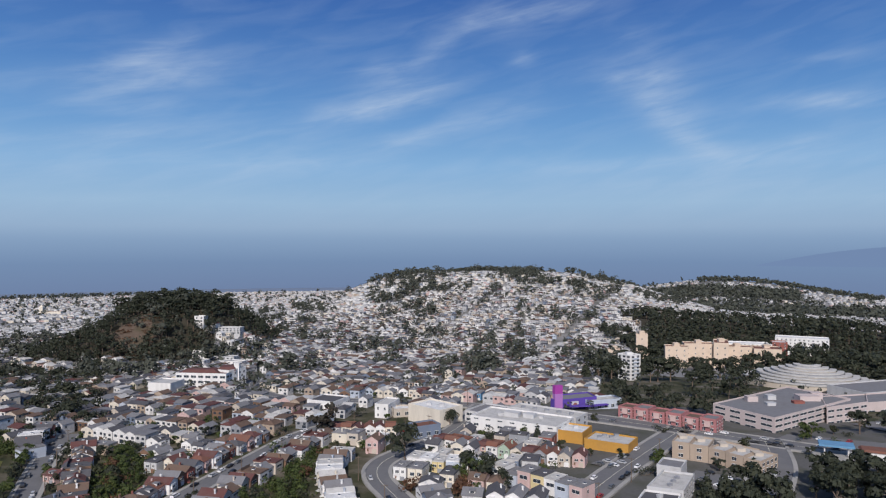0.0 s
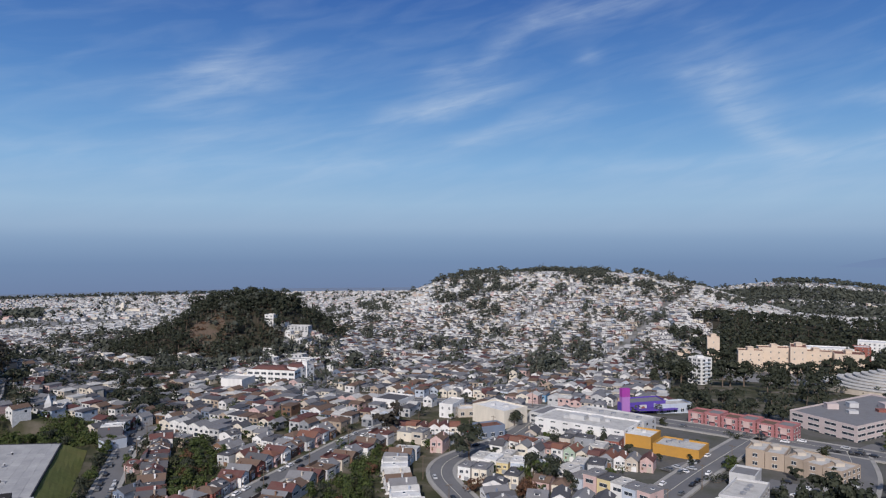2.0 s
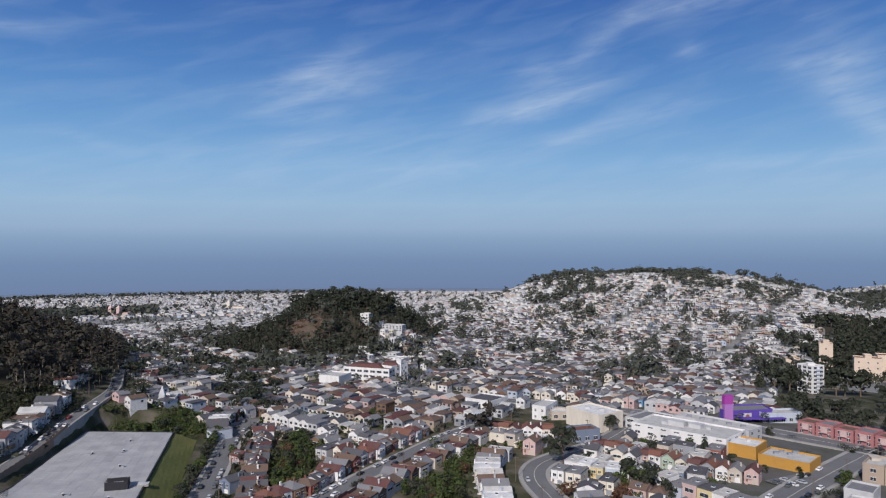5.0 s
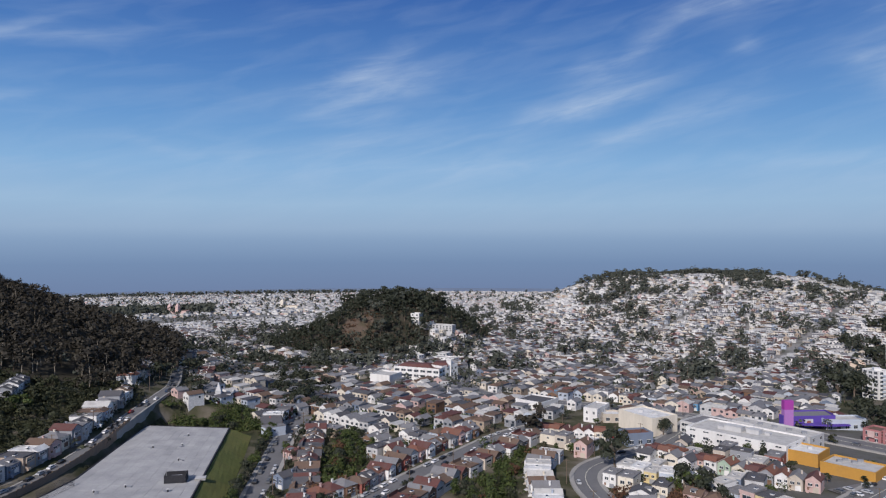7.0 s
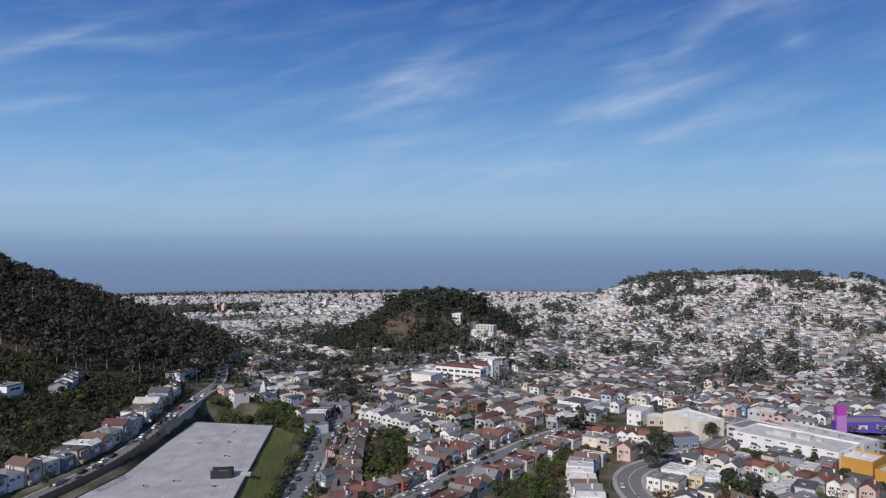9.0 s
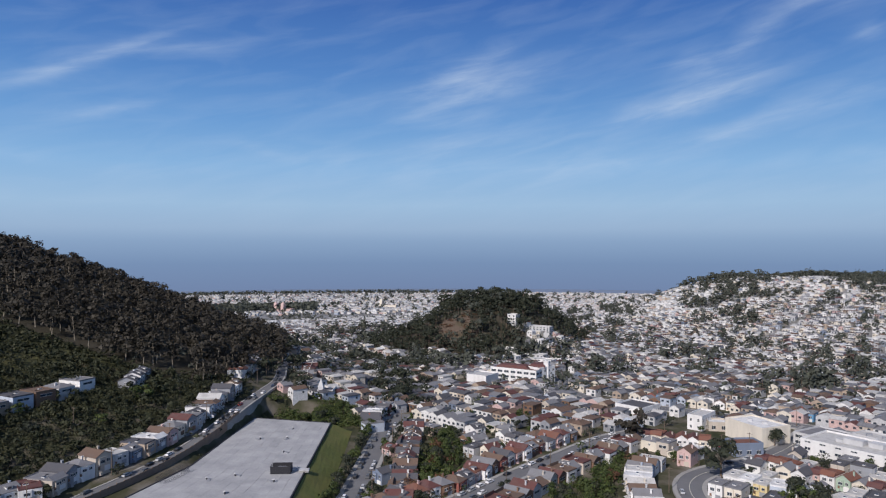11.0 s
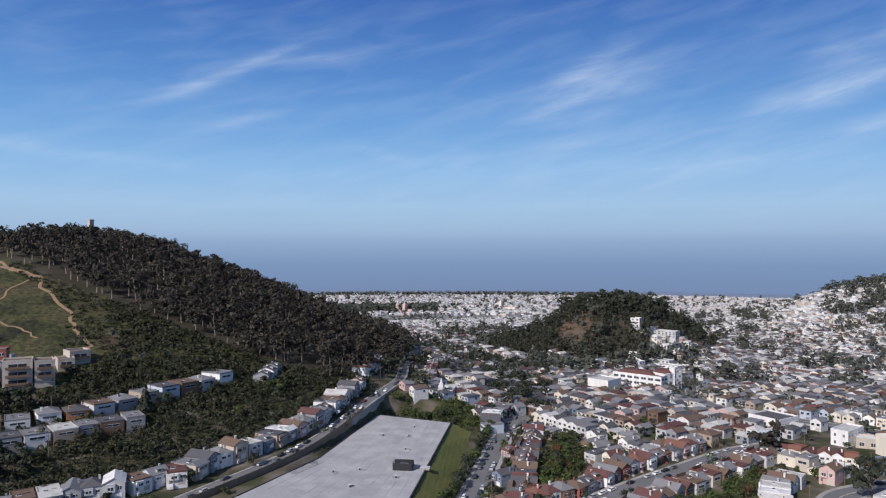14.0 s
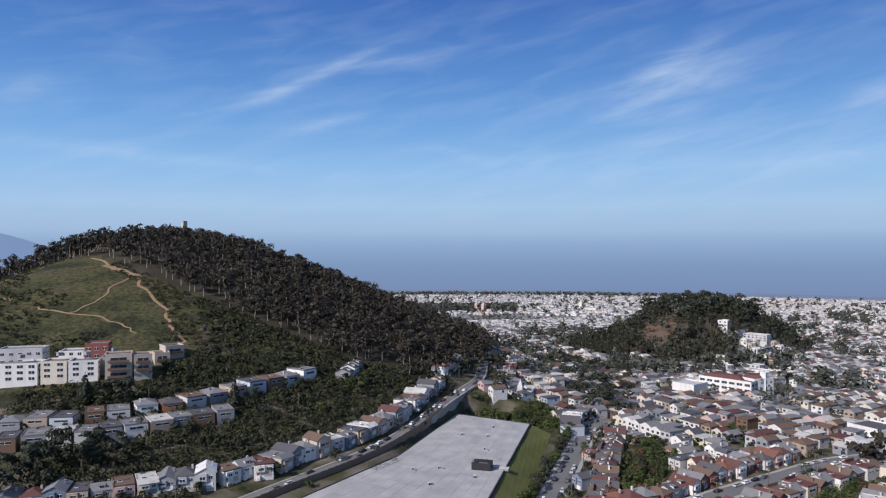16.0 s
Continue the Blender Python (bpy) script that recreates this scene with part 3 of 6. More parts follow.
def house_template(kind):
    w, d, h, roof = HOUSE_KINDS[kind]
    root = new("house")
    hw, hd = w / 2, d / 2
    body = Shape()
    up = 1.9 if roof in ("gable", "side", "hip") else 0
    if roof == "gable":
        body.solid([(-hw, -hd, -4), (hw, -hd, -4), (hw, hd, -4), (-hw, hd, -4), (-hw, -hd, h), (hw, -hd, h), (hw, hd, h), (-hw, hd, h), (0, -hd, h + up), (0, hd, h + up)],
                   [(0, 1, 5, 8, 4), (2, 3, 7, 9, 6), (1, 2, 6, 5), (3, 0, 4, 7), (4, 8, 9, 7), (5, 6, 9, 8)])
    elif roof == "side":
        body.solid([(-hw, -hd, -4), (hw, -hd, -4), (hw, hd, -4), (-hw, hd, -4), (-hw, -hd, h), (hw, -hd, h), (hw, hd, h), (-hw, hd, h), (-hw, 0, h + up), (hw, 0, h + up)],
                   [(0, 1, 5, 4), (2, 3, 7, 6), (1, 2, 6, 9, 5), (3, 0, 4, 8, 7), (4, 5, 9, 8), (6, 7, 8, 9)])
    else:
        body.box(-hw, hw, -hd, hd, -4, h)
    body.box(-hw * 0.72, hw * 0.1, -hd - 0.7, -hd + 0.1, h * 0.44, h - 0.35)
    for k in range(4):
        body.box(-hw * 0.62 - 0.6, -hw * 0.62 + 0.6, -hd - 1.6 + 0.4 * k, -hd - 1.2 + 0.4 * k + 0.05, -1, 0.22 * (k + 1))
    body.box(-hw - 0.04, hw + 0.04, -hd - 0.04, hd + 0.04, -4.1, 0.35)
    part("wall", body, [PAINTS["white"]], root)
    rf, e = Shape(), 0.35
    if roof in ("flat", "tile"):
        rf.box(-hw + 0.25, hw - 0.25, -hd + 0.25, hd - 0.25, h - 0.3, h + 0.06)
        for x0, x1, y0, y1 in ((-hw - 0.03, hw + 0.03, -hd - 0.03, -hd + 0.25), (-hw - 0.03, hw + 0.03, hd - 0.25, hd + 0.03), (-hw - 0.03, -hw + 0.25, -hd + 0.25, hd - 0.25), (hw - 0.25, hw + 0.03, -hd + 0.25, hd - 0.25)):
            rf.box(x0, x1, y0, y1, h - 0.2, h + 0.4)
        if roof == "tile":
            rf.solid([(-hw - 0.1, -hd - 0.9, h - 0.25), (hw + 0.1, -hd - 0.9, h - 0.25), (hw + 0.1, -hd + 1.6, h + 1.5), (-hw - 0.1, -hd + 1.6, h + 1.5), (-hw - 0.1, -hd + 1.6, h), (hw + 0.1, -hd + 1.6, h)], [(0, 1, 2, 3), (3, 2, 5, 4), (0, 3, 4), (1, 5, 2), (1, 0, 4, 5)])
        rf.box(hw * 0.2, hw * 0.55, hd * 0.1, hd * 0.3, h, h + 0.5)
    elif roof == "gable":
        k = up / hw
        for s in (-1, 1):
            a, b = (0, h + up + 0.12), (s * (hw + e), h - e * k + 0.12)
            rf.solid([(a[0], -hd - e, a[1]), (b[0], -hd - e, b[1]), (b[0], hd + e, b[1]), (a[0], hd + e, a[1]), (a[0], -hd - e, a[1] - 0.2), (b[0], -hd - e, b[1] - 0.2), (b[0], hd + e, b[1] - 0.2), (a[0], hd + e, a[1] - 0.2)],
                     [(0, 1, 2, 3), (7, 6, 5, 4), (0, 4, 5, 1), (1, 5, 6, 2), (2, 6, 7, 3)] if s > 0 else [(3, 2, 1, 0), (4, 5, 6, 7), (1, 5, 4, 0), (2, 6, 5, 1), (3, 7, 6, 2)])
    elif roof == "side":
        k = up / hd
        for s in (-1, 1):
            a, b = (0, h + up + 0.12), (s * (hd + e), h - e * k + 0.12)
            rf.solid([(-hw - e, a[0], a[1]), (-hw - e, b[0], b[1]), (hw + e, b[0], b[1]), (hw + e, a[0], a[1]), (-hw - e, a[0], a[1] - 0.2), (-hw - e, b[0], b[1] - 0.2), (hw + e, b[0], b[1] - 0.2), (hw + e, a[0], a[1] - 0.2)],
                     [(0, 1, 2, 3), (7, 6, 5, 4), (0, 4, 5, 1), (1, 5, 6, 2), (2, 6, 7, 3)] if s < 0 else [(3, 2, 1, 0), (4, 5, 6, 7), (1, 5, 4, 0), (2, 6, 5, 1), (3, 7, 6, 2)])
    else:
        x, y, r = hw + e, hd + e, min(hw, hd) * 0.98
        rf.solid([(-x, -y, h), (x, -y, h), (x, y, h), (-x, y, h), (0, -hd + r, h + up), (0, hd - r, h + up)], [(0, 1, 4), (1, 2, 5, 4), (2, 3, 5), (3, 0, 4, 5), (3, 2, 1, 0)])
    if roof in ("flat", "tile"):
        part("skylight", Shape().box(-0.8, 0.8, -0.6, 0.6, -0.1, 0.35, 1).box(-0.7, 0.7, -0.5, 0.5, 0.35, 0.42, 0), [GLASS, TRIM], root, at=pose(-hw * 0.28, -hd * 0.1, h))
    elif roof == "side":
        dm = Shape().box(-1.2, 1.2, -hd * 0.75, -hd * 0.1, h + 0.3, h + 1.5).box(-1.4, 1.4, -hd * 0.82, -hd * 0.05, h + 1.5, h + 1.7, 1)
        dm.face([(-0.8, -hd * 0.755, h + 0.65), (0.8, -hd * 0.755, h + 0.65), (0.8, -hd * 0.755, h + 1.4), (-0.8, -hd * 0.755, h + 1.4)], 2)
        part("dormer", dm, [TRIM, ROOFS["grey"], GLASS], root)
    part("roof", rf, [ROOFS["grey"]], root)
    # openings: garage and entry to the street, windows on the upper floors all round
    low, z2 = h * 0.1, h * 0.56
    g = Shape().box(-1.3, 1.3, -0.07, 0.02, 0, 2.1, 0)
    for k in range(3):
        g.box(-1.25, 1.25, -0.1, -0.06, 0.1 + 0.68 * k, 0.64 + 0.68 * k, 0)
    part("garage_door", g, [TRIM], root, "panelled garage door", pose(hw * 0.4, -hd, 0.05))
    part("front_door", Shape().box(-0.5, 0.5, -0.08, 0.02, 0, 2.1).box(-0.62, 0.62, -0.05, 0.02, 2.1, 2.25), [PAINTS["brown"]], root, "", pose(-hw * 0.62, -hd, 0.05))
    wh = min(1.5, h * 0.2)
    window(root, -hw * 0.31, -hd - 0.7, z2, 1.9, wh)
    window(root, hw * 0.5, -hd, z2, 1.3, wh)
    window(root, 0, hd, z2, w * 0.58, wh, 180)
    for s, turn in ((1, 90), (-1, -90)):
        window(root, s * hw, hd * 0.1, z2, 1.1, wh, turn)
    if roof in ("flat", "tile"):
        return root
    ch = Shape().box(-0.35, 0.35, -0.35, 0.35, -1.5, 1.3).box(-0.45, 0.45, -0.45, 0.45, 1.3, 1.45)
    part("chimney", ch, [PAINTS["tan"]], root, "", pose(hw * 0.6, hd * 0.25, h + (0.9 if up else 0.3)))
    return root


WALL_ODDS = ["white"] * 6 + ["cream"] * 4 + ["light grey"] * 4 + ["beige"] * 4 + ["grey"] * 2 + ["tan"] * 2 + ["pale blue"] * 2 + ["pale yellow", "pink", "slate blue", "pale green", "brown", "brick red"] + ["white"] * 4 + ["cream"] * 2
ROOF_FLAT = ["pale gravel"] * 3 + ["grey"] * 5 + ["white membrane"] + ["dark grey"] * 3
ROOF_PITCH = ["grey"] * 6 + ["dark grey"] * 4 + ["brown"] * 4 + ["maroon"]
draw = random.Random(11)
BUSY = []  # discs of ground already built on: x, y, radius


def house(kind, x, y, turn, wall=None, roof=None, lift=0.0, tall=1.0, wide=1.0, unit=0.78, group="houses of the town"):
    """A house at a place; its front looks along turn (0: towards -y)."""
    m = Matrix.LocRotScale((x, y, height(x, y) + lift), Euler((0, 0, radians(turn))), None)
    if kind not in TEMPLATES:
        TEMPLATES[kind] = house_template(kind)
        ob = TEMPLATES[kind]
        ob.matrix_basis = m
    else:
        ob = copy_thing(TEMPLATES[kind], m)
    ob.scale = (wide * unit, wide * unit, tall * unit)
    flat = HOUSE_KINDS[kind][3] in ("flat", "tile")
    wall = wall or draw.choice(WALL_ODDS)
    roof = roof or ("red tile" if HOUSE_KINDS[kind][3] == "tile" and draw.random() < 0.35 else draw.choice(ROOF_FLAT if flat else ROOF_PITCH))
    for c in ob.children:
        n = c.name.split(".")[0]
        if n == "wall":
            paint(c, PAINTS[wall])
        elif n == "roof":
            paint(c, ROOFS[roof])
        elif n == "chimney":
            paint(c, PAINTS[wall])
        elif n == "garage_door":
            paint(c, PAINTS[draw.choice(["white", "white", "beige", "brown", "grey"])])
    tagged(ob, f"{wall} stucco house with {roof} {'flat' if flat else 'pitched'} roof and garage", "house", group)
    BUSY.append((x, y, 5.0 * wide * unit))
    return ob


def along(pts, step, first=0.5):
    """Places and headings at even steps along a line of points."""
    pts = [Vector(p) for p in pts]
    left, out = step * first, []
    for a, b in zip(pts, pts[1:]):
        d = (b - a).length
        s = left
        while s < d:
            out.append((a.lerp(b, s / d), (b - a) / d))
            s += step
        left = s - d
    return out


def row(pts, lot, front, kinds, walls=None, roofs=None, jitter=0.5, lift=0.0, unit=0.78, tall=(0.92, 1.1)):
    """Houses along a line; front +1: they look to the right of its direction."""
    lot *= 0.9 * unit
    for i, (p, d) in enumerate(along(pts, lot)):
        turn = math.degrees(math.atan2(d.y, d.x)) + (0 if front > 0 else 180)
        k = kinds[i % len(kinds)] if len(kinds) > 3 else draw.choice(kinds)
        w = HOUSE_KINDS[k][0]
        house(k, p.x + draw.uniform(-jitter, jitter), p.y + draw.uniform(-jitter, jitter), turn + draw.uniform(-2, 2), walls[i % len(walls)] if walls else None, roofs[i % len(roofs)] if roofs else None, lift, draw.uniform(*tall), min(1.0, lot / (w * unit)) * 0.985, unit)


# ---- roads and cars ----
ROADS = []


def ribbon(name, pts, off0, off1, lift, mat, label, category, level=False):
    """A strip along a line, between two offsets to its right, laid on the ground."""
    pts = [p for p, d in along(pts, 4.0, 0.0)]
    s = Shape()
    prev = None
    for i, p in enumerate(pts):
        d = (pts[min(i + 1, len(pts) - 1)] - pts[max(i - 1, 0)]).normalized()
        n = Vector((d.y, -d.x))
        cols = []
        for k in range(4):
            q = p + n * (off0 + (off1 - off0) * k / 3)
            cols.append((q.x, q.y, (height(p.x, p.y) if level else height(q.x, q.y)) + lift))
        drop = 5.0 if level else 0.6
        cols = [(*cols[0][:2], cols[0][2] - drop)] + cols + [(*cols[-1][:2], cols[-1][2] - drop)]
        if prev:
            for k in range(5):
                s.face([prev[k], prev[k + 1], cols[k + 1], cols[k]])
        prev = cols
    ob = part(name, s, [mat])
    return tagged(ob, label, category, kind="structure")


def rounded(pts, n=3):
    for _ in range(n):
        out = [pts[0]]
        for a, b in zip(pts, pts[1:]):
            out += [(a[0] * 0.75 + b[0] * 0.25, a[1] * 0.75 + b[1] * 0.25), (a[0] * 0.25 + b[0] * 0.75, a[1] * 0.25 + b[1] * 0.75)]
        pts = out + [pts[-1]]
    return pts


def road(name, pts, width, lines=True, walk_w=1.5, level=False):
    pts = rounded(pts)
    w = width / 2
    ribbon("road_" + name, pts, -w, w, 0.5, ASPHALT, "worn grey asphalt street", "road", level)
    ribbon("pavement_" + name + "_a", pts, -w - walk_w, -w, 0.62, PAVING, "pale concrete pavement beside the street", "pavement", level)
    ribbon("pavement_" + name + "_b", pts, w, w + walk_w, 0.62, PAVING, "pale concrete pavement beside the street", "pavement", level)
    ROADS.append(([Vector(p) for p in pts], width))
    if lines:
        ribbon("road_marking_" + name, pts, -0.1, 0.1, 0.52, LINES, "faded centre line on the street", "road marking")
    for p, d in along(pts, 6):
        BUSY.append((p.x, p.y, w + 1.4))


CAR = []


def car(x, y, turn, colour, z=None):
    if not CAR:
        root = new("car")
        b = Shape()
        b.box(-2.2, 2.2, -0.87, 0.87, 0.3, 0.72, 0, 0.985).box(-2.15, 2.15, -0.85, 0.85, 0.72, 0.95, 0, 0.93)
        part("body", b, [CAR_PAINT["white"]], root)
        part("window_band", Shape().box(-1.55, 1.15, -0.78, 0.78, 0.94, 1.36, 0, 0.8), [GLASS], root, "dark tinted glass")
        part("roof", Shape().box(-1.3, 0.9, -0.64, 0.64, 1.35, 1.45, 0, 0.9), [CAR_PAINT["white"]], root)
        wheel = Shape().tube((0, -0.11, 0), (0, 0.11, 0), 0.33, 0.33, 10).tube((0, -0.125, 0), (0, 0.125, 0), 0.18, 0.18, 8, 1).mesh("wheel", [TYRE, CAR_PAINT["silver"]])
        for wx in (-1.35, 1.35):
            for wy in (-0.78, 0.78):
                part("wheel", wheel, None, root, at=pose(wx, wy, 0.33))
        root.scale = (0.78, 0.78, 0.78)
        CAR.append(root)
    m = pose(x, y, (height(x, y) if z is None else z) + 0.5, 0, 0, turn)
    if len(CAR) == 1:
        ob = CAR[0]
        ob.matrix_basis = m @ Matrix.Diagonal((0.78, 0.78, 0.78, 1))
        CAR.append(ob)
    else:
        ob = copy_thing(CAR[0], m)
        CAR.append(ob)
    for c in ob.children:
        if c.name.split(".")[0] in ("body", "roof"):
            paint(c, CAR_PAINT[colour])
    return tagged(ob, f"{colour} car parked at the kerb of a street", "car", "cars in the streets")


CAR_ODDS = ["white"] * 5 + ["silver"] * 5 + ["black"] * 6 + ["grey"] * 6 + ["blue", "red"]


def park(pts, width, odds, side, level=False):
    for p, d in along(rounded(pts), 5.2):
        if draw.random() < odds:
            q = p + Vector((d.y, -d.x)) * side * (width / 2 - 1.2)
            car(q.x, q.y, math.degrees(math.atan2(d.y, d.x)) + draw.choice((0, 180)), draw.choice(CAR_ODDS), height(p.x, p.y) if level else None)


# ---- large buildings ----


def building(name, outline, h, floors, wall, roof, label, category, win=(1.6, 1.5, 3.4), first=1.0, edges=None, parapet=0.7, base=None, sill=0.9):
    """A block over a plan outline (counter-clockwise) with parapet, roof and rows of windows."""
    cx, cy = sum(p[0] for p in outline) / len(outline), sum(p[1] for p in outline) / len(outline)
    z0 = height(cx, cy) if base is None else base
    root = new(name)
    root.matrix_basis = pose(cx, cy, z0)
    o = [(x - cx, y - cy) for x, y in outline]
    low = min(height(x, y) for x, y in outline) - z0 - 2
    part("wall", Shape().prism(o, low, h), [wall], root)
    inner = [(x * 0.985, y * 0.985) for x, y in o]
    rf = Shape().prism(inner, h - 0.2, h + 0.05)
    part("roof", rf, [roof], root)
    n = len(o)
    pr = Shape()
    for i in range(n):
        a, b = Vector(o[i]), Vector(o[(i + 1) % n])
        d = (b - a).normalized()
        nn = Vector((d.y, -d.x))
        q = [a + nn * 0.05, b + nn * 0.05, b - nn * 0.3, a - nn * 0.3]
        pr.prism([(v.x, v.y) for v in q], h - 0.1, h + parapet)
    part("parapet", pr, [wall], root)
    ww, wh, gap = win
    if floors:
        fh = h / floors
        for i in range(n):
            if (edges is not None and i not in edges) or (i == 2 and n == 4):
                continue
            a, b = Vector(o[i]), Vector(o[(i + 1) % n])
            d = b - a
            k = int((d.length - 1.0) / gap)
            if k < 1:
                continue
            turn = math.degrees(math.atan2(d.y, d.x))
            for j in range(k):
                p = a + d * ((j + 0.5) / k)
                for fl in range(floors):
                    window(root, p.x, p.y, fl * fh + sill, ww, wh, turn)
    for x, y in outline:
        BUSY.append((x, y, 3.5))
    for k in range(n):
        BUSY.append(((outline[k][0] + outline[(k + 1) % n][0]) / 2, (outline[k][1] + outline[(k + 1) % n][1]) / 2, 3.5))
    BUSY.append((cx, cy, 0.7 * max(math.hypot(x, y) for x, y in o) + 1))
    return tagged(root, label, category)


def oblong(a, b, depth):
    """Outline of an oblong whose front runs from a to b, its depth to the left of that way."""
    d = (Vector(b) - Vector(a)).normalized()
    n = Vector((-d.y, d.x)) * depth
    return [tuple(a), tuple(b), (b[0] + n.x, b[1] + n.y), (a[0] + n.x, a[1] + n.y)]


def roof_box(root, x, y, z, w, d, h, mat, turn=0.0):
    """A plant box or stair head on a flat roof."""
    return part("roof_box", Shape().box(-w / 2, w / 2, -d / 2, d / 2, -0.1, h).box(-w / 2 - 0.1, w / 2 + 0.1, -d / 2 - 0.1, d / 2 + 0.1, h, h + 0.12), [mat], root, at=pose(x, y, z, 0, 0, turn))


def utility_pole(x, y, turn, h=8.5):
    root = new("utility_pole")
    root.matrix_basis = pose(x, y, height(x, y), 0, 0, turn)
    part("post", Shape().tube((0, 0, -1), (0, 0, h), 0.16, 0.11, 6), [BARK], root)
    for z in (h - 0.5,):
        part("crossarm", Shape().box(-1.1, 1.1, -0.07, 0.07, z, z + 0.16), [BARK], root)
    return tagged(root, "weathered wooden utility pole with a crossarm", "utility pole", "utility poles")

# ---- streets ----
STREET_A = [(-196, 60), (-187, 108), (-188.2, 140.7), (-188.6, 165.6), (-191.5, 188.9), (-198.8, 214.5), (-207.2, 235.9), (-213.5, 254.3), (-220.5, 275.0), (-232, 300), (-262, 340), (-282, 400)]
STREET_B = [(-96, 130), (-120, 191), (-131, 218), (-144, 250), (-155, 279), (-158, 300)]
STREET_C = [(-94, 180), (-80, 236), (-72, 262), (-62, 297), (-47, 318), (-12, 296)]
STREET_D = [(-6, 200), (-15, 224), (-23, 241), (-24, 257), (-17, 271), (-4, 287), (6, 307), (13, 329), (20, 356)]
STREET_E = [(16, 180), (43, 220), (64, 252), (86, 282), (106, 309)]
STREET_F = [(88, 180), (102, 224), (112, 240), (122, 258), (132, 288)]
AVENUE = [(240, 222), (167, 262), (140, 281), (118, 297), (92, 313), (66, 330), (36, 346), (8, 357), (-29, 367), (-60, 373), (-92, 381), (-121.9, 429.0), (-129.3, 503.1), (-162.2, 604.6), (-163.3, 658.5), (-210.7, 898.6), (-90, 760)]
road("a", STREET_A, 4.6, False, 0.8, True)
road("b", STREET_B, 6.8, False)
road("c", STREET_C, 6.8, False)
road("d", STREET_D, 8.0)
road("e", STREET_E, 10.5)
road("f", STREET_F, 13.0)
road("avenue", AVENUE, 12.0)
park(STREET_A, 5.2, 0.2, 1, True)
park(STREET_A, 5.2, 0.4, -1, True)
park(STREET_B, 6.8, 0.4, 1)
park(STREET_B, 6.8, 0.45, -1)
park(STREET_C, 6.8, 0.4, 1)
park(STREET_C, 6.8, 0.45, -1)
park(STREET_D, 8.0, 0.22, 1)
park(STREET_D, 8.0, 0.25, -1)
park(STREET_E, 10.5, 0.38, 1)
park(STREET_E, 10.5, 0.38, -1)
park(STREET_F, 12.0, 0.25, 0.2)
park(AVENUE[:10], 11.0, 0.3, 0.6)
park(AVENUE[:10], 11.0, 0.3, -0.6)

ROAD_BUSY = list(BUSY)

# ---- covered reservoir ----
RES = [(-205.3, 247.3), (-170.0, 253.8), (-93.0, 97.2), (-164.0, 88.9), (-180.0, 184.0)]
RES_Z = 5.0
SLAB, sn, sl, sb = material("roof_slab_concrete", 0.9)
pos = sn.new("ShaderNodeNewGeometry").outputs["Position"]
rnd = sn.new("ShaderNodeObjectInfo").outputs["Random"]
k1 = math_node(sn, sl, "ADD", math_node(sn, sl, "MULTIPLY", noise_tex(sn, sl, pos, 0.12, 6), 0.55), math_node(sn, sl, "MULTIPLY", noise_tex(sn, sl, pos, 1.6, 6), 0.3))
rr = ramp(sn, [(0.25, (0.25, 0.255, 0.26)), (0.5, (0.35, 0.35, 0.352)), (0.72, (0.45, 0.448, 0.44))])
sl.new(math_node(sn, sl, "ADD", k1, math_node(sn, sl, "MULTIPLY", rnd, 0.1)), rr.inputs[0])
sl.new(rr.outputs[0], sb.inputs["Base Color"])
res = Shape().prism(RES[::-1], -3, RES_Z - 0.12)
res_ob = tagged(part("reservoir", res, [PAVING]), "covered reservoir with large pale concrete slab roof", "reservoir")


def res_at(u, v):
    """A place on the slab roof: u across it, v from its far end to the near one."""
    a, b, c, d, e = (Vector(p) for p in RES)
    west = a.lerp(e, v / 0.42) if v < 0.42 else e.lerp(d, (v - 0.42) / 0.58)
    return west.lerp(b.lerp(c, v), u)


NU, NV = 12, 25
for i in range(NU):
    for j in range(NV):
        g = 0.007
        q = [res_at((i + g) / NU, (j + 1 - g / 2) / NV), res_at((i + 1 - g) / NU, (j + 1 - g / 2) / NV), res_at((i + 1 - g) / NU, (j + g / 2) / NV), res_at((i + g) / NU, (j + g / 2) / NV)]
        part("slab", Shape().prism([(p.x, p.y) for p in q], RES_Z - 0.2, RES_Z + 0.01 * ((i * 7 + j * 3) % 4)), [SLAB], res_ob)
kerb = Shape()
for a, b in zip(RES, RES[1:] + RES[:1]):
    d = (Vector(b) - Vector(a)).normalized()
    n = Vector((-d.y, d.x))
    q = [Vector(a), Vector(b), Vector(b) + n * 0.45, Vector(a) + n * 0.45]
    kerb.prism([(p.x, p.y) for p in q][::-1], 1, RES_Z + 0.22)
part("edge_gutter", kerb, [DARK], res_ob, "dark edge gutter round the roof")
# fenced plant pen on the slab roof, and small vents
pen = new("plant_pen")
pen.matrix_basis = pose(-147.3, 191.4, RES_Z, 0, 0, 28)
for k in range(10):
    part("fence_panel", Shape().box(-0.42, 0.42, -0.03, 0.03, 0.1, 2.6).box(-0.46, -0.4, -0.06, 0.06, 0, 2.8), [DARK], pen, at=pose(-3.2 + 0.8 * k if k < 8 else -3.6, -2.2 if k < 8 else -1.5 + 2 * (k - 8), 0, 0, 0, 0 if k < 8 else 90))
for k in range(8):
    part("fence_panel", Shape().box(-0.42, 0.42, -0.03, 0.03, 0.1, 2.6).box(-0.46, -0.4, -0.06, 0.06, 0, 2.8), [DARK], pen, at=pose(-3.2 + 0.8 * k, 2.2, 0, 0, 0, 0))
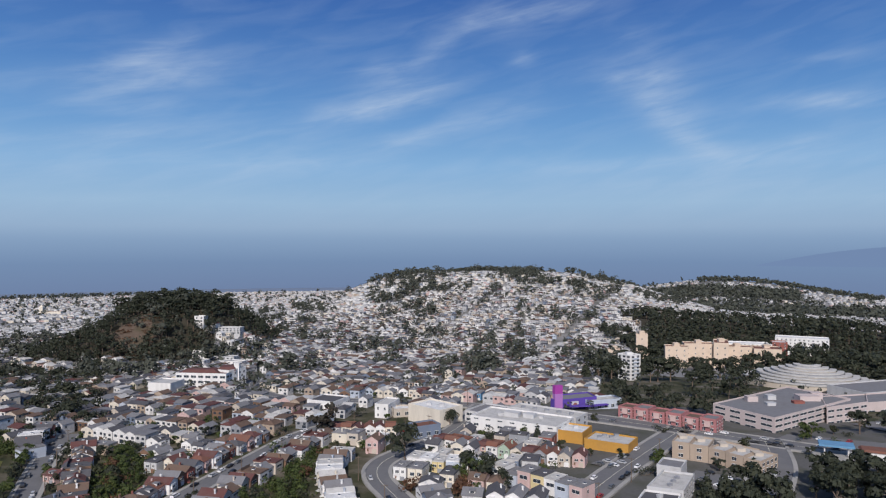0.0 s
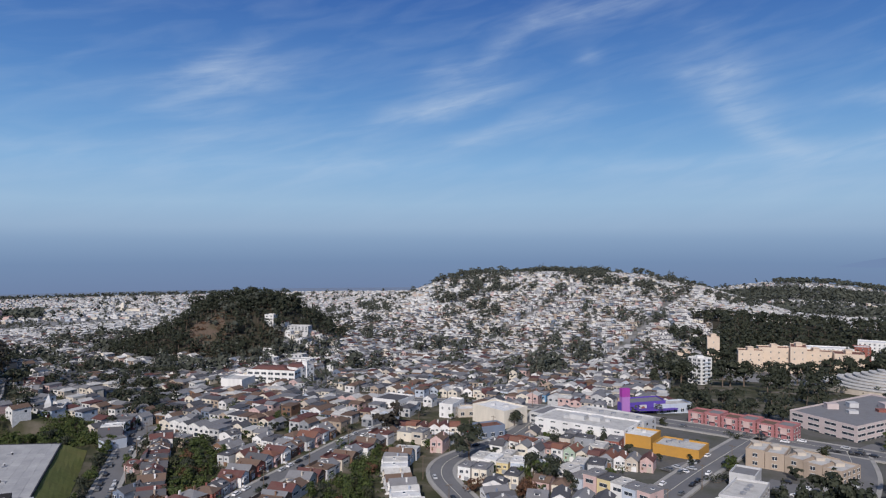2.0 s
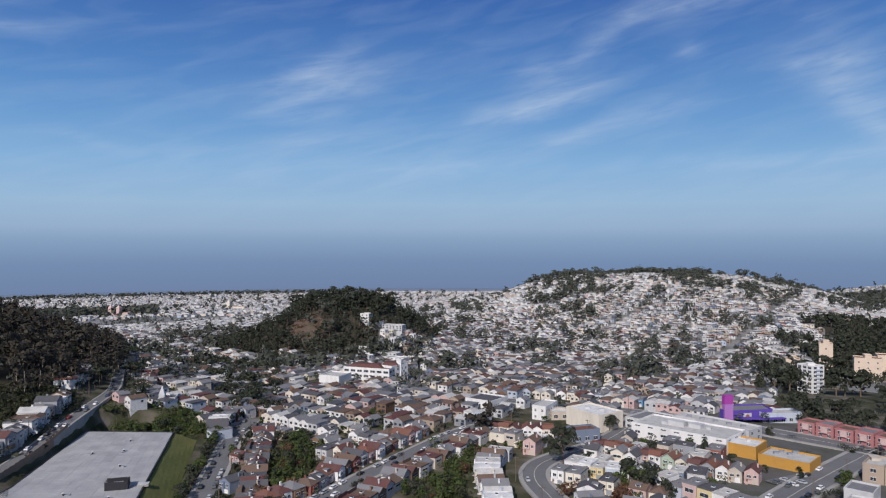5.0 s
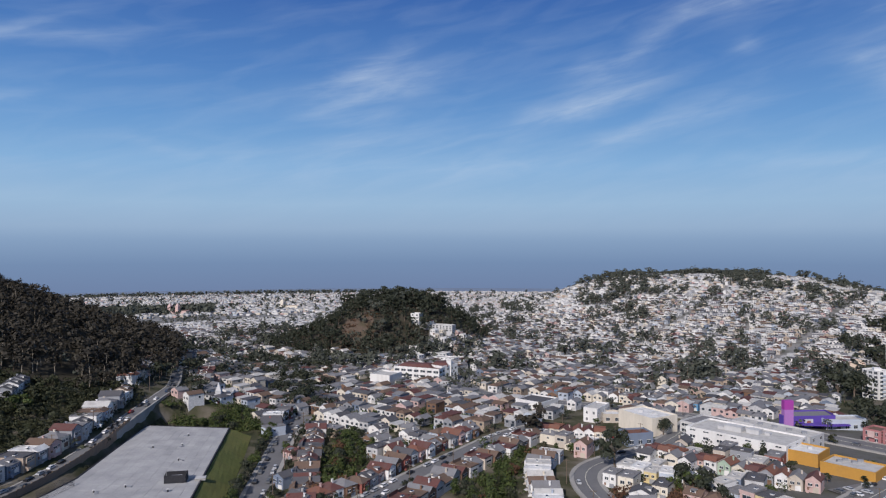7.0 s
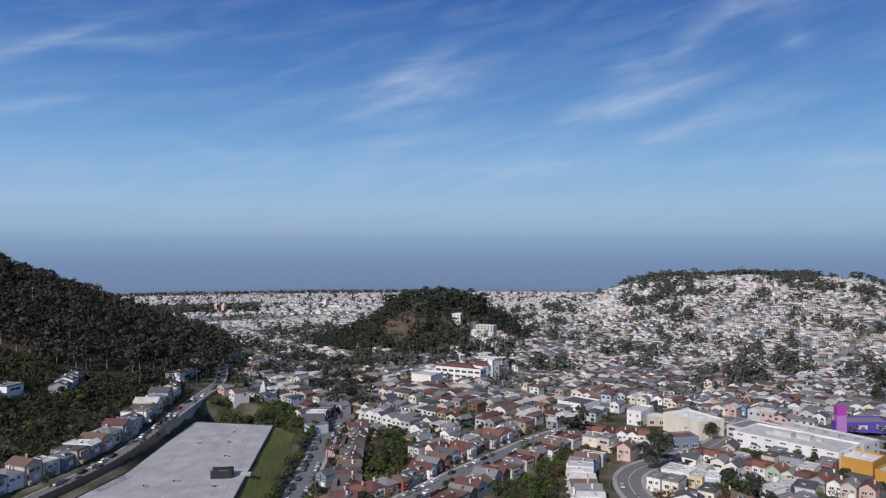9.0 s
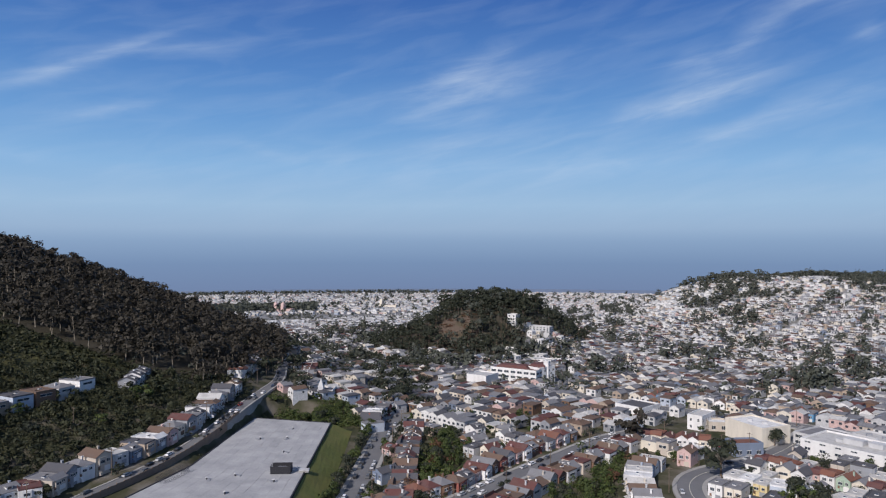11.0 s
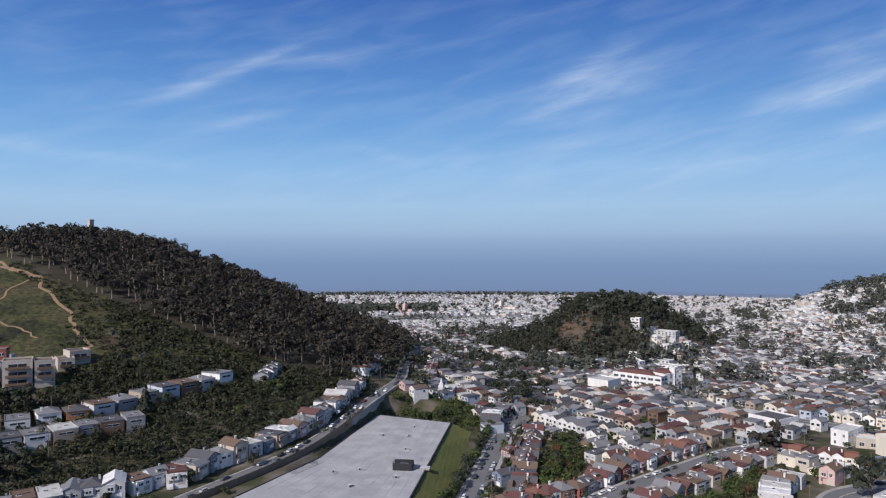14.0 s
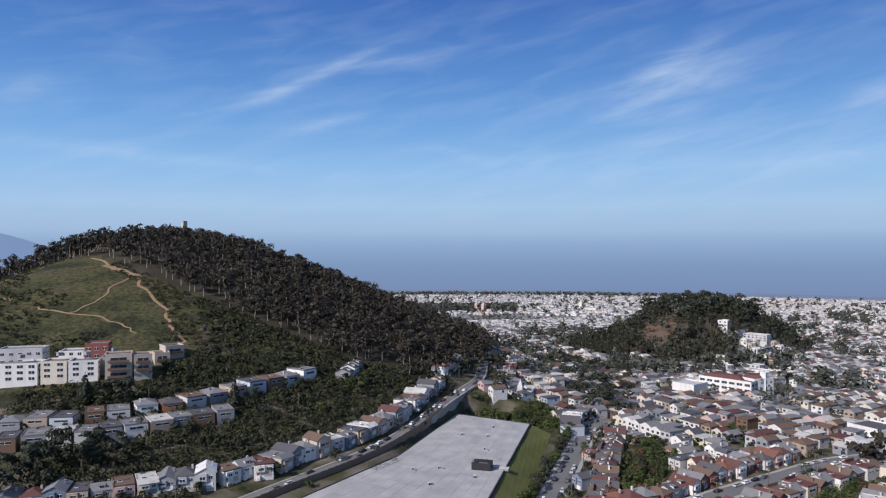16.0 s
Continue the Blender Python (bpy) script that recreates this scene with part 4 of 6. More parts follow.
for k in range(5):
    part("fence_panel", Shape().box(-0.45, 0.45, -0.03, 0.03, 0.1, 2.6).box(-0.46, -0.4, -0.06, 0.06, 0, 2.8), [DARK], pen, at=pose(3.0, -1.8 + 0.9 * k, 0, 0, 0, 90))
part("cabinet", Shape().box(-1.5, 1.5, -1, 1, 0, 1.8), [PAINTS["grey"]], pen)
tagged(pen, "dark mesh fenced plant pen on the reservoir roof", "enclosure")
gate_pen = new("gate_pen")
gate_pen.matrix_basis = pose(-176.5, 172.0, RES_Z, 0, 0, 98)
xs_, zs_ = [-1.0, -0.94], [0.0, 0.06]
for k in range(8):
    xs_ += [-0.72 + 0.22 * k, -0.69 + 0.22 * k]
for k in range(4):
    zs_ += [0.52 + 0.5 * k, 0.57 + 0.5 * k]
panel = bpy.data.meshes.new("fence_panel")
panel.from_pydata([(x, 0, z) for z in zs_ for x in xs_], [], [(r_ * len(xs_) + c_, r_ * len(xs_) + c_ + 1, (r_ + 1) * len(xs_) + c_ + 1, (r_ + 1) * len(xs_) + c_) for r_ in range(len(zs_) - 1) for c_ in range(len(xs_) - 1) if r_ % 2 == 0 or c_ % 2 == 0])
panel.materials.append(DARK)
for k in range(6):
    for y in (-1.9, 1.9):
        part("fence_panel", panel, None, gate_pen, at=pose(-5 + 2 * k, y, 0))
for x in (-6, 6):
    for y in (-1, 1):
        part("fence_panel", panel, None, gate_pen, at=pose(x, y, 0, 0, 0, 90))
tagged(gate_pen, "dark barred fence pen by the reservoir edge", "fence")
hatch = new("roof_hatch")
hatch.matrix_basis = pose(-141.0, 194.9, RES_Z + 0.02, 0, 0, 28)
part("curb", Shape().box(-1.6, 1.6, -1.1, 1.1, 0, 0.7), [PAVING], hatch)
part("lid", Shape().box(-1.7, 1.7, -1.2, 1.2, 0.7, 0.85, 0, 0.97), [PAINTS["light grey"]], hatch)
tagged(hatch, "low pale concrete access hatch on reservoir roof", "hatch", "reservoir roof fittings")
for x, y in ((-143.6, 182.2), (-171.6, 226.0), (-178.3, 238.7), (-161.1, 210.1), (-164.7, 174.8), (-150.0, 166.8), (-158.9, 181.6), (-180.6, 220.7)):
    v = new("roof_vent")
    v.matrix_basis = pose(x, y, RES_Z + 0.03, 0, 0, x * 9)
    part("pipe", Shape().tube((0, 0, -0.1), (0, 0, 0.8), 0.25, 0.25, 8), [DARK], v)
    part("cap", Shape().tube((0, 0, 0.8), (0, 0, 1.0), 0.55, 0.3, 10), [PAINTS["light grey"]], v)
    part("tray", Shape().box(-0.9, 0.9, -0.5, 0.5, -0.1, 0.25), [PAINTS["grey"]], v, at=pose(0.9, 0.5, 0))
    tagged(v, "small grey metal vent on reservoir roof", "vent", "reservoir roof fittings")
# mown bank down to street b, and the rough one up to street a
OUTER = [Vector(RES[1]).lerp(Vector(RES[2]), k / 21) + Vector((0.897, 0.44)) * 9.2 for k in range(22)]
bank = Shape()
for j in range(21):
    for k in range(6):
        def spot(jj, kk):
            p = OUTER[jj] - Vector((0.897, 0.44)) * 8.7 * (1 - kk / 6)
            return (p.x, p.y, (RES_Z - 0.4) * (1 - kk / 6) + (height(OUTER[jj].x, OUTER[jj].y) + 0.1) * (kk / 6) + 0.15 * math.sin(jj * 1.7 + kk))
        bank.face([spot(j, k), spot(j + 1, k), spot(j + 1, k + 1), spot(j, k + 1)])
tagged(part("grass_bank", bank, [LAWN]), "sloping mown green grass bank beside the reservoir", "grass", kind="structure")
back = Shape()
for k in range(12):
    p, q = Vector(RES[0]).lerp(Vector(RES[1]), k / 12), Vector(RES[0]).lerp(Vector(RES[1]), (k + 1) / 12)
    o = Vector((-4, 14))
    back.face([(p.x, p.y, RES_Z - 0.6), (q.x, q.y, RES_Z - 0.6), (q.x + o.x, q.y + o.y, height(q.x + o.x, q.y + o.y)), (p.x + o.x, p.y + o.y, height(p.x + o.x, p.y + o.y))])
tagged(part("grass_bank", back, [MEADOW]), "rough grass bank behind the reservoir", "grass", kind="structure")
TIMBER = surface("weathered_timber", (0.27, 0.19, 0.135), 0.9, 2.5, 0.3, 0.3)
fence = new("fence")
for p, d in along(rounded([(x + 3.7, y - 1.2) for x, y in STREET_A[:7]]), 3.0):
    part("fence_panel", Shape().box(-1.48, 1.48, -0.05, 0.05, -4.0, 1.7).box(-1.5, -1.4, -0.1, 0.1, -4.2, 1.9), [TIMBER], fence, at=pose(p.x, p.y, height(p.x - 3.7, p.y + 1.2), 0, 0, math.degrees(math.atan2(d.y, d.x))))
tagged(fence, "long weathered brown boundary fence along the street", "fence")

for k in range(12):
    p = res_at(0.5, k / 11)
    BUSY.append((p.x, p.y, 24 + k))
for x, y in OUTER:
    BUSY.append((x - 3, y - 1.5, 6.5))

# ---- houses by the streets near the reservoir ----
row([(-256, 20), (-236, 66), (-219, 92), (-211.5, 110.7), (-203.8, 122.4), (-202.9, 134.0), (-199.7, 139.6), (-201.9, 150.9), (-200.7, 173.7), (-204.4, 193.3), (-206.7, 208.0), (-217.0, 230.7), (-226.8, 256.9)], 7.2, 1, ["flat", "tile_front", "gable", "hip", "tall_gable", "flat_wide", "side_gable"], lift=0.3,
    roofs=["grey", "dark grey", "grey", "brown", "pale gravel", "grey", "dark grey", "white membrane", "brown", "grey", "maroon"],
    walls=["grey", "light grey", "light grey", "white", "pale blue", "white", "beige", "grey", "white", "beige", "light grey", "slate blue", "tan", "grey", "pink", "cream"], unit=0.95, tall=(0.7, 0.88))
row([(-296, 48), (-272, 88), (-266, 99), (-257, 113), (-252.5, 128), (-248, 143), (-243, 158)], 9.4, -1, ["flat_wide", "flat", "flat_wide"], ["light grey", "grey", "white", "tan", "slate blue", "brown", "grey", "light grey"], ["grey", "dark grey", "grey", "pale gravel"], unit=0.95, tall=(0.7, 0.88))
row([(-312, 60), (-288, 92), (-275, 108), (-268, 124), (-263, 140), (-261, 158), (-261, 175), (-260, 190), (-261, 206)], 10.5, -1, ["flat", "flat_wide", "hip"], ["light grey", "white", "orange", "light grey", "grey", "tan", "pale blue", "brown"], ["grey", "grey", "dark grey", "brown"], unit=0.95, tall=(0.7, 0.88))
row([(-250, 218), (-258, 232)], 9, 1, ["side_gable"], ["grey", "white"], ["dark grey"])
row([(-241, 276), (-256, 305), (-282, 350), (-298, 400)], 8.2, 1, ["tile_front", "flat", "gable"])
row([(-222, 308), (-231, 322), (-250, 352), (-266, 400)], 9.4, -1, ["side_gable", "gable", "flat_wide", "side_gable"], ["cream", "light grey", "beige", "white", "pink", "beige"])
row([(-89, 160), (-105.5, 198), (-118, 224), (-130, 252), (-141, 276)], 7.6, -1, ["gable", "side_gable", "tile_front"], ["white", "cream", "white", "tan", "white", "brown"], ["brown", "dark grey", "maroon", "dark grey"])
row([(-168, 300), (-166, 284), (-159, 268), (-152, 262)], 8.2, -1, ["flat", "gable"], ["white", "brick red", "pale blue", "light grey"])
row([(-112, 175), (-95, 210), (-91, 240), (-83, 268), (-75, 292)], 8.0, 1, ["gable", "hip", "side_gable"], ["white", "brown", "brick red", "light grey", "pink"], ["maroon", "grey", "brown", "dark grey", "red tile"])
row([(-78, 180), (-66, 236), (-58, 262), (-49, 290)], 8.2, -1, ["gable", "tile_front", "side_gable"], ["beige", "brown", "light grey", "white"], ["maroon", "brown", "grey"])
row([(-27, 200), (-33, 221), (-38, 236), (-40, 252), (-38, 268)], 8.2, -1, ["flat", "gable", "flat_wide"], ["cream", "light grey", "white", "pale blue", "white", "light grey"], ["brown", "pale gravel", "white membrane", "pale gravel", "grey"])
row([(1, 209), (-5, 226), (-3, 236)], 9.0, 1, ["gable_low", "side_gable"], ["white", "slate blue", "white"], ["grey", "dark grey"])
row([(6, 221), (20, 219), (34, 214)], 9.6, 1, ["gable", "side_gable"], ["light grey", "white", "white"], ["grey", "dark grey"])
row([(19, 242), (27.7, 235.4), (37, 228), (44, 221)], 7.0, -1, ["flat", "tall"], ["white", "pale blue", "pink", "pale yellow"], ["pale gravel", "grey", "grey", "dark grey"])
row([(-12, 256), (3, 251), (15, 249)], 7.0, 1, ["flat"], ["white", "white", "pale yellow", "pale blue"], ["pale gravel", "white membrane"])
row([(-2, 283), (14.5, 273.6), (25, 268), (37, 262), (52, 257)], 6.6, 1, ["tile_front", "tile_front", "gable"], ["grey", "white", "beige", "pink", "pink", "white", "pale green", "cream", "light grey"], ["maroon", "red tile", "red tile", "grey"])
row([(-52, 302), (-36, 299), (-20, 300)], 6.6, 1, ["gable", "tile_front"], ["white", "white", "cream", "beige"], ["red tile", "maroon"])

# painted row facing the avenue
row([(-58.3, 399.2), (-27.4, 391.0), (-1.3, 384.0), (23.8, 375.2)], 7.4, 1, ["gable", "flat", "tile_front", "gable", "flat", "hip", "tall"], ["brick red", "blue", "white", "slate blue", "teal", "light grey", "white", "white", "cream", "beige", "white", "pale blue", "brown", "tan"], ["brown", "grey", "maroon", "dark grey", "grey", "pale gravel", "grey"])

# ---- large buildings by the avenue ----
b = building("shop_block", oblong((12, 308), (46.5, 287.5), 20), 5.6, 2, PAINTS["white"], ROOFS["pale gravel"], "long white stucco commercial block with flat roof", "commercial building", (2.2, 1.0, 5.5), sill=2.2)
for x, y, w, d, h in ((-6, 4, 14, 8, 3.2), (6, 0, 10, 8, 2.8), (-14, 6, 5, 4, 2.0), (14, -3, 4, 3, 1.5)):
    roof_box(b, x * 0.6, y * 0.6, 5.6, w * 0.5, d * 0.5, h * 0.6, PAINTS["light grey"], -31)
b = building("parking_block", oblong((10, 322), (30, 308), 18), 4.6, 2, PAINTS["light grey"], ROOFS["grey"], "grey concrete block with open parking level", "parking building", (3.0, 1.2, 4.5), sill=0.8)
b = building("apartment_building", oblong((30, 326), (58, 306), 12), 4.9, 2, PAINTS["light grey"], ROOFS["pale gravel"], "long pale grey flat roofed apartment block", "apartment building", (1.4, 1.3, 4.0))
for k in range(5):
    roof_box(b, -10 + 5 * k, 5 - 3.4 * k + 2, 4.9, 2.0, 1.6, 0.8, PAINTS["grey"])
ochre = surface("paint_ochre", (0.47, 0.25, 0.055), 0.8, 1.2, 0.25, 0.12, dirty=0.15)
b = building("shop", oblong((46.6, 289.3), (56.4, 283.9), 13), 4.2, 0, ochre, ROOFS["white membrane"], "tall ochre yellow store with white flat roof", "shop")
roof_box(b, 1, 2, 4.2, 1.6, 1.2, 0.9, PAINTS["light grey"])
b = building("shop", oblong((56.1, 278.9), (71.2, 269.8), 13), 3.3, 0, ochre, ROOFS["pale gravel"], "low ochre yellow store with cluttered flat roof", "shop")
for k in range(4):
    roof_box(b, -4 + 2.4 * k, 2 + (k % 2) * 2.4, 3.3, 1.8, 1.4, 0.8, PAINTS["grey"])
b = building("assembly_hall", oblong((-16, 324), (-1.5, 310), 15), 7.2, 0, PAINTS["cream"], ROOFS["white membrane"], "large cream windowless hall with white flat roof", "hall")
roof_box(b, -3, 2, 7.2, 2, 2, 1.0, PAINTS["light grey"])
roof_box(b, 3, -1, 7.2, 2.5, 1.6, 0.9, PAINTS["light grey"])
for k in range(4):
    part("pilaster", Shape().box(-0.3, 0.3, -0.2, 0.1, 0, 7.0), [PAINTS["beige"]], b, at=pose(7.5 + 1.1 * k * 0.2, -5 + 3.2 * k, 0, 0, 0, 46))
building("shop", oblong((-32, 329), (-25.6, 327), 15), 6.0, 2, PAINTS["white"], ROOFS["pale gravel"], "plain white two storey box shaped shop", "shop", (0.8, 1.2, 2.4))
building("shop", oblong((-23, 329), (-15, 331), 8), 3.4, 1, PAINTS["beige"], ROOFS["white membrane"], "low beige painted shop with white roof", "shop")
building("shop", oblong((-11, 292), (-1, 297.5), 8), 4.6, 1, PAINTS["slate blue"], ROOFS["red tile"], "dark blue corner shop with red roof edge", "shop")
building("hall", oblong((-67, 346), (-53, 340), 15), 4.6, 1, PAINTS["white"], ROOFS["dark grey"], "white market hall with dark flat roof", "hall", (0.7, 0.7, 1.6), sill=2.4)
# theatre with a tall sign tower
violet = surface("paint_violet", (0.1, 0.06, 0.32), 0.7, 1.2, 0.25, 0.12, dirty=0.1)
magenta = surface("paint_magenta", (0.34, 0.05, 0.3), 0.7, 1.2, 0.25, 0.12, dirty=0.1)
lilac = surface("paint_lilac", (0.38, 0.17, 0.44), 0.7, 1.2, 0.25, 0.12, dirty=0.1)
b = building("theatre", [(55, 343), (77, 352), (75, 363), (57, 356)], 5.0, 0, violet, ROOFS["grey"], "violet painted theatre with magenta sign tower and canopy", "theatre")
t0 = Vector((55.8 - b.location.x, 342.2 - b.location.y))
sign = part("sign_tower", Shape().box(-2.1, 2.1, -1.2, 1.2, -1, 9.2), [lilac], b, "tall lilac sign tower with magenta top", pose(t0.x, t0.y, 0, 0, 0, 22))
part("tower_top", Shape().box(-2.12, 2.12, -1.22, 1.22, 9.2, 13.2), [magenta], sign, "magenta tower top")
part("side_sign", Shape().box(-0.2, 0.2, -1.5, 1.5, 0.5, 6.8), [violet], b, "", pose(t0.x - 2.6, t0.y - 0.9, 0, 0, 0, 22))
emblem = part("emblem", Shape().box(-2.0, 2.0, -0.12, 0.05, 1.2, 4.6), [PAINTS["light grey"]], b, "pale painted emblem panel", pose(-1.0, -7.75, 0, 0, 0, 22.6))
part("emblem_mark", Shape().tube((0, -0.16, 2.9), (0, -0.1, 2.9), 1.1, 1.1, 12), [PAINTS["brick red"]], emblem)
part("canopy", Shape().prism([(-8, -11.5), (8, -9.5), (16, -6), (13, -2), (-6, -8.5)], 2.3, 2.9), [violet], b, "violet entrance canopy")
building("shop", oblong((72, 346), (90, 352), 9), 4.2, 1, PAINTS["pale blue"], ROOFS["pale gravel"], "low pale blue shop with angled grey roof", "shop")
# rose coloured row along the avenue
rose = surface("paint_rose", (0.37, 0.16, 0.16), 0.85, 1.2, 0.25, 0.15, dirty=0.2)
for i, (p, d) in enumerate(along([(79, 331), (95, 318), (114, 302)], 7.6)):
    q = p + d * 7.0
    bb = building("row_house", oblong((p.x, p.y), (q.x, q.y), 9), 5.0 + 0.6 * (i % 2), 2, rose, ROOFS["grey" if i % 2 else "brown"], "rose pink row house with bay windows", "house", (1.2, 1.3, 2.4))
    part("bay", Shape().box(-1.3, 1.3, -0.9, 0.2, 2.6, 4.8).box(-1.4, 1.4, -1.0, 0.2, 4.8, 5.1), [PAINTS["pink"]], bb, "pale pink bay", pose(*(Vector((p.x, p.y)).lerp(q, 0.5) - Vector(bb.location[:2])), 0, 0, 0, math.degrees(math.atan2(d.y, d.x))))
# stepped tan apartments
for i, (p, d) in enumerate(along([(84, 268), (97.6, 260), (108, 248)], 6.6)):
    q = p + d * 6.4
    bb = building("apartment_building", oblong((p.x, p.y), (q.x, q.y), 13), 5.8 - 0.3 * i, 2, PAINTS["tan"], ROOFS["pale gravel"], "stepped tan stucco apartment block with flat roof", "apartment building", (1.6, 1.2, 3.0))
    roof_box(bb, 0, 3, 5.8 - 0.3 * i, 3, 4, 1.1, PAINTS["beige"])
b = building("apartment_building", [(63, 217), (73, 213), (82, 229), (73, 233)], 5.4, 2, PAINTS["light grey"], ROOFS["pale gravel"], "grey flat roofed apartment block beside the street", "apartment building", (1.2, 1.2, 3.2))
for k in range(3):
    roof_box(b, -2 + 2.2 * k, -4 + 3.4 * k, 5.4, 1.4, 1.1, 0.7, PAINTS["grey"], 28)
b = building("apartment_building", [(56, 205), (66, 201), (72, 212), (62, 216)], 4.8, 2, PAINTS["white"], ROOFS["dark grey"], "white block with a dark flat roof beside the street", "apartment building", (1.2, 1.2, 3.0))
roof_box(b, 1, 2, 4.8, 1.6, 1.2, 0.8, PAINTS["light grey"], 28)
building("shop", oblong((73, 240), (80, 236), 10), 5.0, 1, PAINTS["light grey"], ROOFS["grey"], "small grey roofed shop by the street", "shop")
# institution with long window bands and stepped round terraces behind
stone = surface("pale_rose_concrete", (0.52, 0.44, 0.42), 0.85, 1.0, 0.1, 0.12, dirty=0.2)
b = building("institution", [(126.7, 329.5), (142.2, 301.1), (197, 339.5), (181, 369)], 7.4, 3, stone, ROOFS["grey"], "pale rose concrete institution with long window bands", "public building", (5.4, 1.0, 6.4), sill=1.1)
for x, y, w, d, h, mt in ((-14, 2, 5, 4, 3.0, stone), (-3, 6, 4, 4, 2.6, PAINTS["light grey"]), (6, -3, 5, 3, 1.4, PAINTS["brick red"]), (14, 4, 10, 6, 3.0, stone), (-9, -7, 4, 3, 1.6, PAINTS["light grey"]), (20, 8, 5, 4, 3.6, stone)):
    roof_box(b, x, y, 7.4, w, d, h * 0.8, mt)
building("institution_wing", [(176, 322), (202, 334), (212, 352), (186, 346)], 8.2, 3, stone, ROOFS["grey"], "pale rose concrete wing with window bands", "public building", (4.0, 1.0, 5.4))
disc = new("terraced_building")
DX, DY, DZ = 233, 450, height(228, 440)
disc.matrix_basis = pose(DX, DY, DZ, 0, 0, -28)
for k in range(8):
    r0, r1 = 39 - 4.4 * k, 35.1 - 4.4 * k
    ring = []
    for i in range(25):
        a = radians(168 + 204 * i / 24)
        ring.append((r0 * math.cos(a), 0.85 * r0 * math.sin(a) + 10))
    ringi = [(x * r1 / r0, (y - 10) * r1 / r0 + 10) for x, y in ring]
    part("terrace_roof", Shape().prism(ring + ringi[::-1], 4.2 + 1.15 * k, 5.0 + 1.15 * k), [ROOFS["pale gravel"]], disc)
    part("wall", Shape().prism([(x * 0.985, (y - 10) * 0.985 + 10) for x, y in ring] + [(x * 1.01, (y - 10) * 1.01 + 10) for x, y in ringi][::-1], -5, 4.25 + 1.15 * k), [PAINTS["grey"] if k % 3 == 1 else PAINTS["beige"]], disc)
tagged(disc, "round terraced building with pale curved roof steps", "public building")
for x, y in ((222, 432), (190, 420), (250, 425), (222, 400), (240, 455), (205, 455), (265, 445)):
    BUSY.append((x, y, 26))
building("institution_wing", oblong((236, 392), (290, 410), 26), 6.5, 1, PAINTS["light grey"], ROOFS["grey"], "long low grey annex with flat roof", "public building", (4, 1, 7))
building("institution_wing", oblong((208, 356), (268, 372), 18), 5.5, 1, stone, ROOFS["grey"], "long low concrete annex with flat roof", "public building", (4, 1, 7))
# petrol station by the junction
st = new("petrol_station")
st.matrix_basis = pose(150, 268, height(150, 268), 0, 0, -25)
part("canopy", Shape().box(-6, 6, -3.5, 3.5, 4.2, 5.0), [PAINTS["blue"]], st, "blue edged canopy")
for x in (-4, 4):
    for y in (-2, 2):
        part("post", Shape().box(x - 0.2, x + 0.2, y - 0.2, y + 0.2, 0, 4.2), [PAINTS["white"]], st)
kiosk = part("kiosk", Shape().box(8, 18, -3, 4, -1, 3.6), [PAINTS["white"]], st)
part("kiosk_roof", Shape().box(7.6, 18.4, -3.4, 4.4, 3.6, 4.3, 0, 0.85), [ROOFS["red tile"]], kiosk, "red roof")
part("forecourt", Shape().box(-9, 20, -7, 7, -0.6, 0.55), [PAVING], st)
tagged(st, "petrol station with blue canopy and red roofed kiosk", "petrol station")
BUSY.append((152, 268, 16))
for name, pts in (("car_park_a", [(196, 300), (228, 318), (214, 336), (186, 320)]), ("car_park_b", [(62, 250), (74, 262), (66, 268), (54, 258)]), ("car_park_c", [(92, 226), (104, 240), (90, 250), (82, 238)]), ("car_park_d", [(134, 288), (172, 270), (180, 284), (146, 298)])):
    lot_s = Shape()
    for k in range(6):
        u0, u1 = k / 6, (k + 1) / 6
        A, B, C, D = (Vector(p) for p in pts)
        q = [A.lerp(B, u0), A.lerp(B, u1), D.lerp(C, u1), D.lerp(C, u0)]
        lot_s.face([(p.x, p.y, height(p.x, p.y) + 0.48) for p in q])
    tagged(part("pavement_" + name, lot_s, [ASPHALT]), "dark asphalt car park", "car park", kind="structure")
    A, B, C, D = (Vector(p) for p in pts)
    for k in range(7):
        p = A.lerp(B, (k + 0.5) / 7).lerp(D.lerp(C, (k + 0.5) / 7), 0.3 if k % 2 else 0.7)
        if draw.random() < 0.7:
            car(p.x, p.y, math.degrees(math.atan2(D.y - A.y, D.x - A.x)), draw.choice(CAR_ODDS))
# mid-rise tower
b = building("apartment_tower", [(117, 470), (123, 461), (131, 466), (124.5, 475)], 16.6, 7, PAINTS["white"], ROOFS["pale gravel"], "white mid-rise apartment tower with balconies", "apartment tower", (2.2, 1.4, 3.2))
for fl in range(1, 7):
    part("balcony", Shape().box(-2.2, 2.2, -1.0, 0.1, 0, 0.9), [PAINTS["pale blue"]], b, at=pose(3.2, -4.2, fl * 2.35, 0, 0, 32))
roof_box(b, 0, 0, 16.6, 4, 4, 1.6, PAINTS["white"])
# school
b = building("school", oblong((-163, 428), (-131, 424), 14), 9.4, 3, PAINTS["white"], ROOFS["maroon"], "long white school with maroon roof and window bands", "school", (3.2, 1.4, 4.2))
part("pitched_roof", Shape().box(-15, 9, -4, 5, 9.3, 11.6, 0, 0.75), [ROOFS["maroon"]], b, "maroon pitched roof")
b = building("school_wing", oblong((-131, 430), (-124.5, 444), 14), 10.5, 3, PAINTS["white"], ROOFS["red tile"], "white school wing with red tile roof", "school", (1.4, 1.4, 3.0))
part("pitched_roof", Shape().box(-6, 6, -6, 6, 10.4, 12.4, 0, 0.7), [ROOFS["maroon"]], b, "maroon pitched roof")
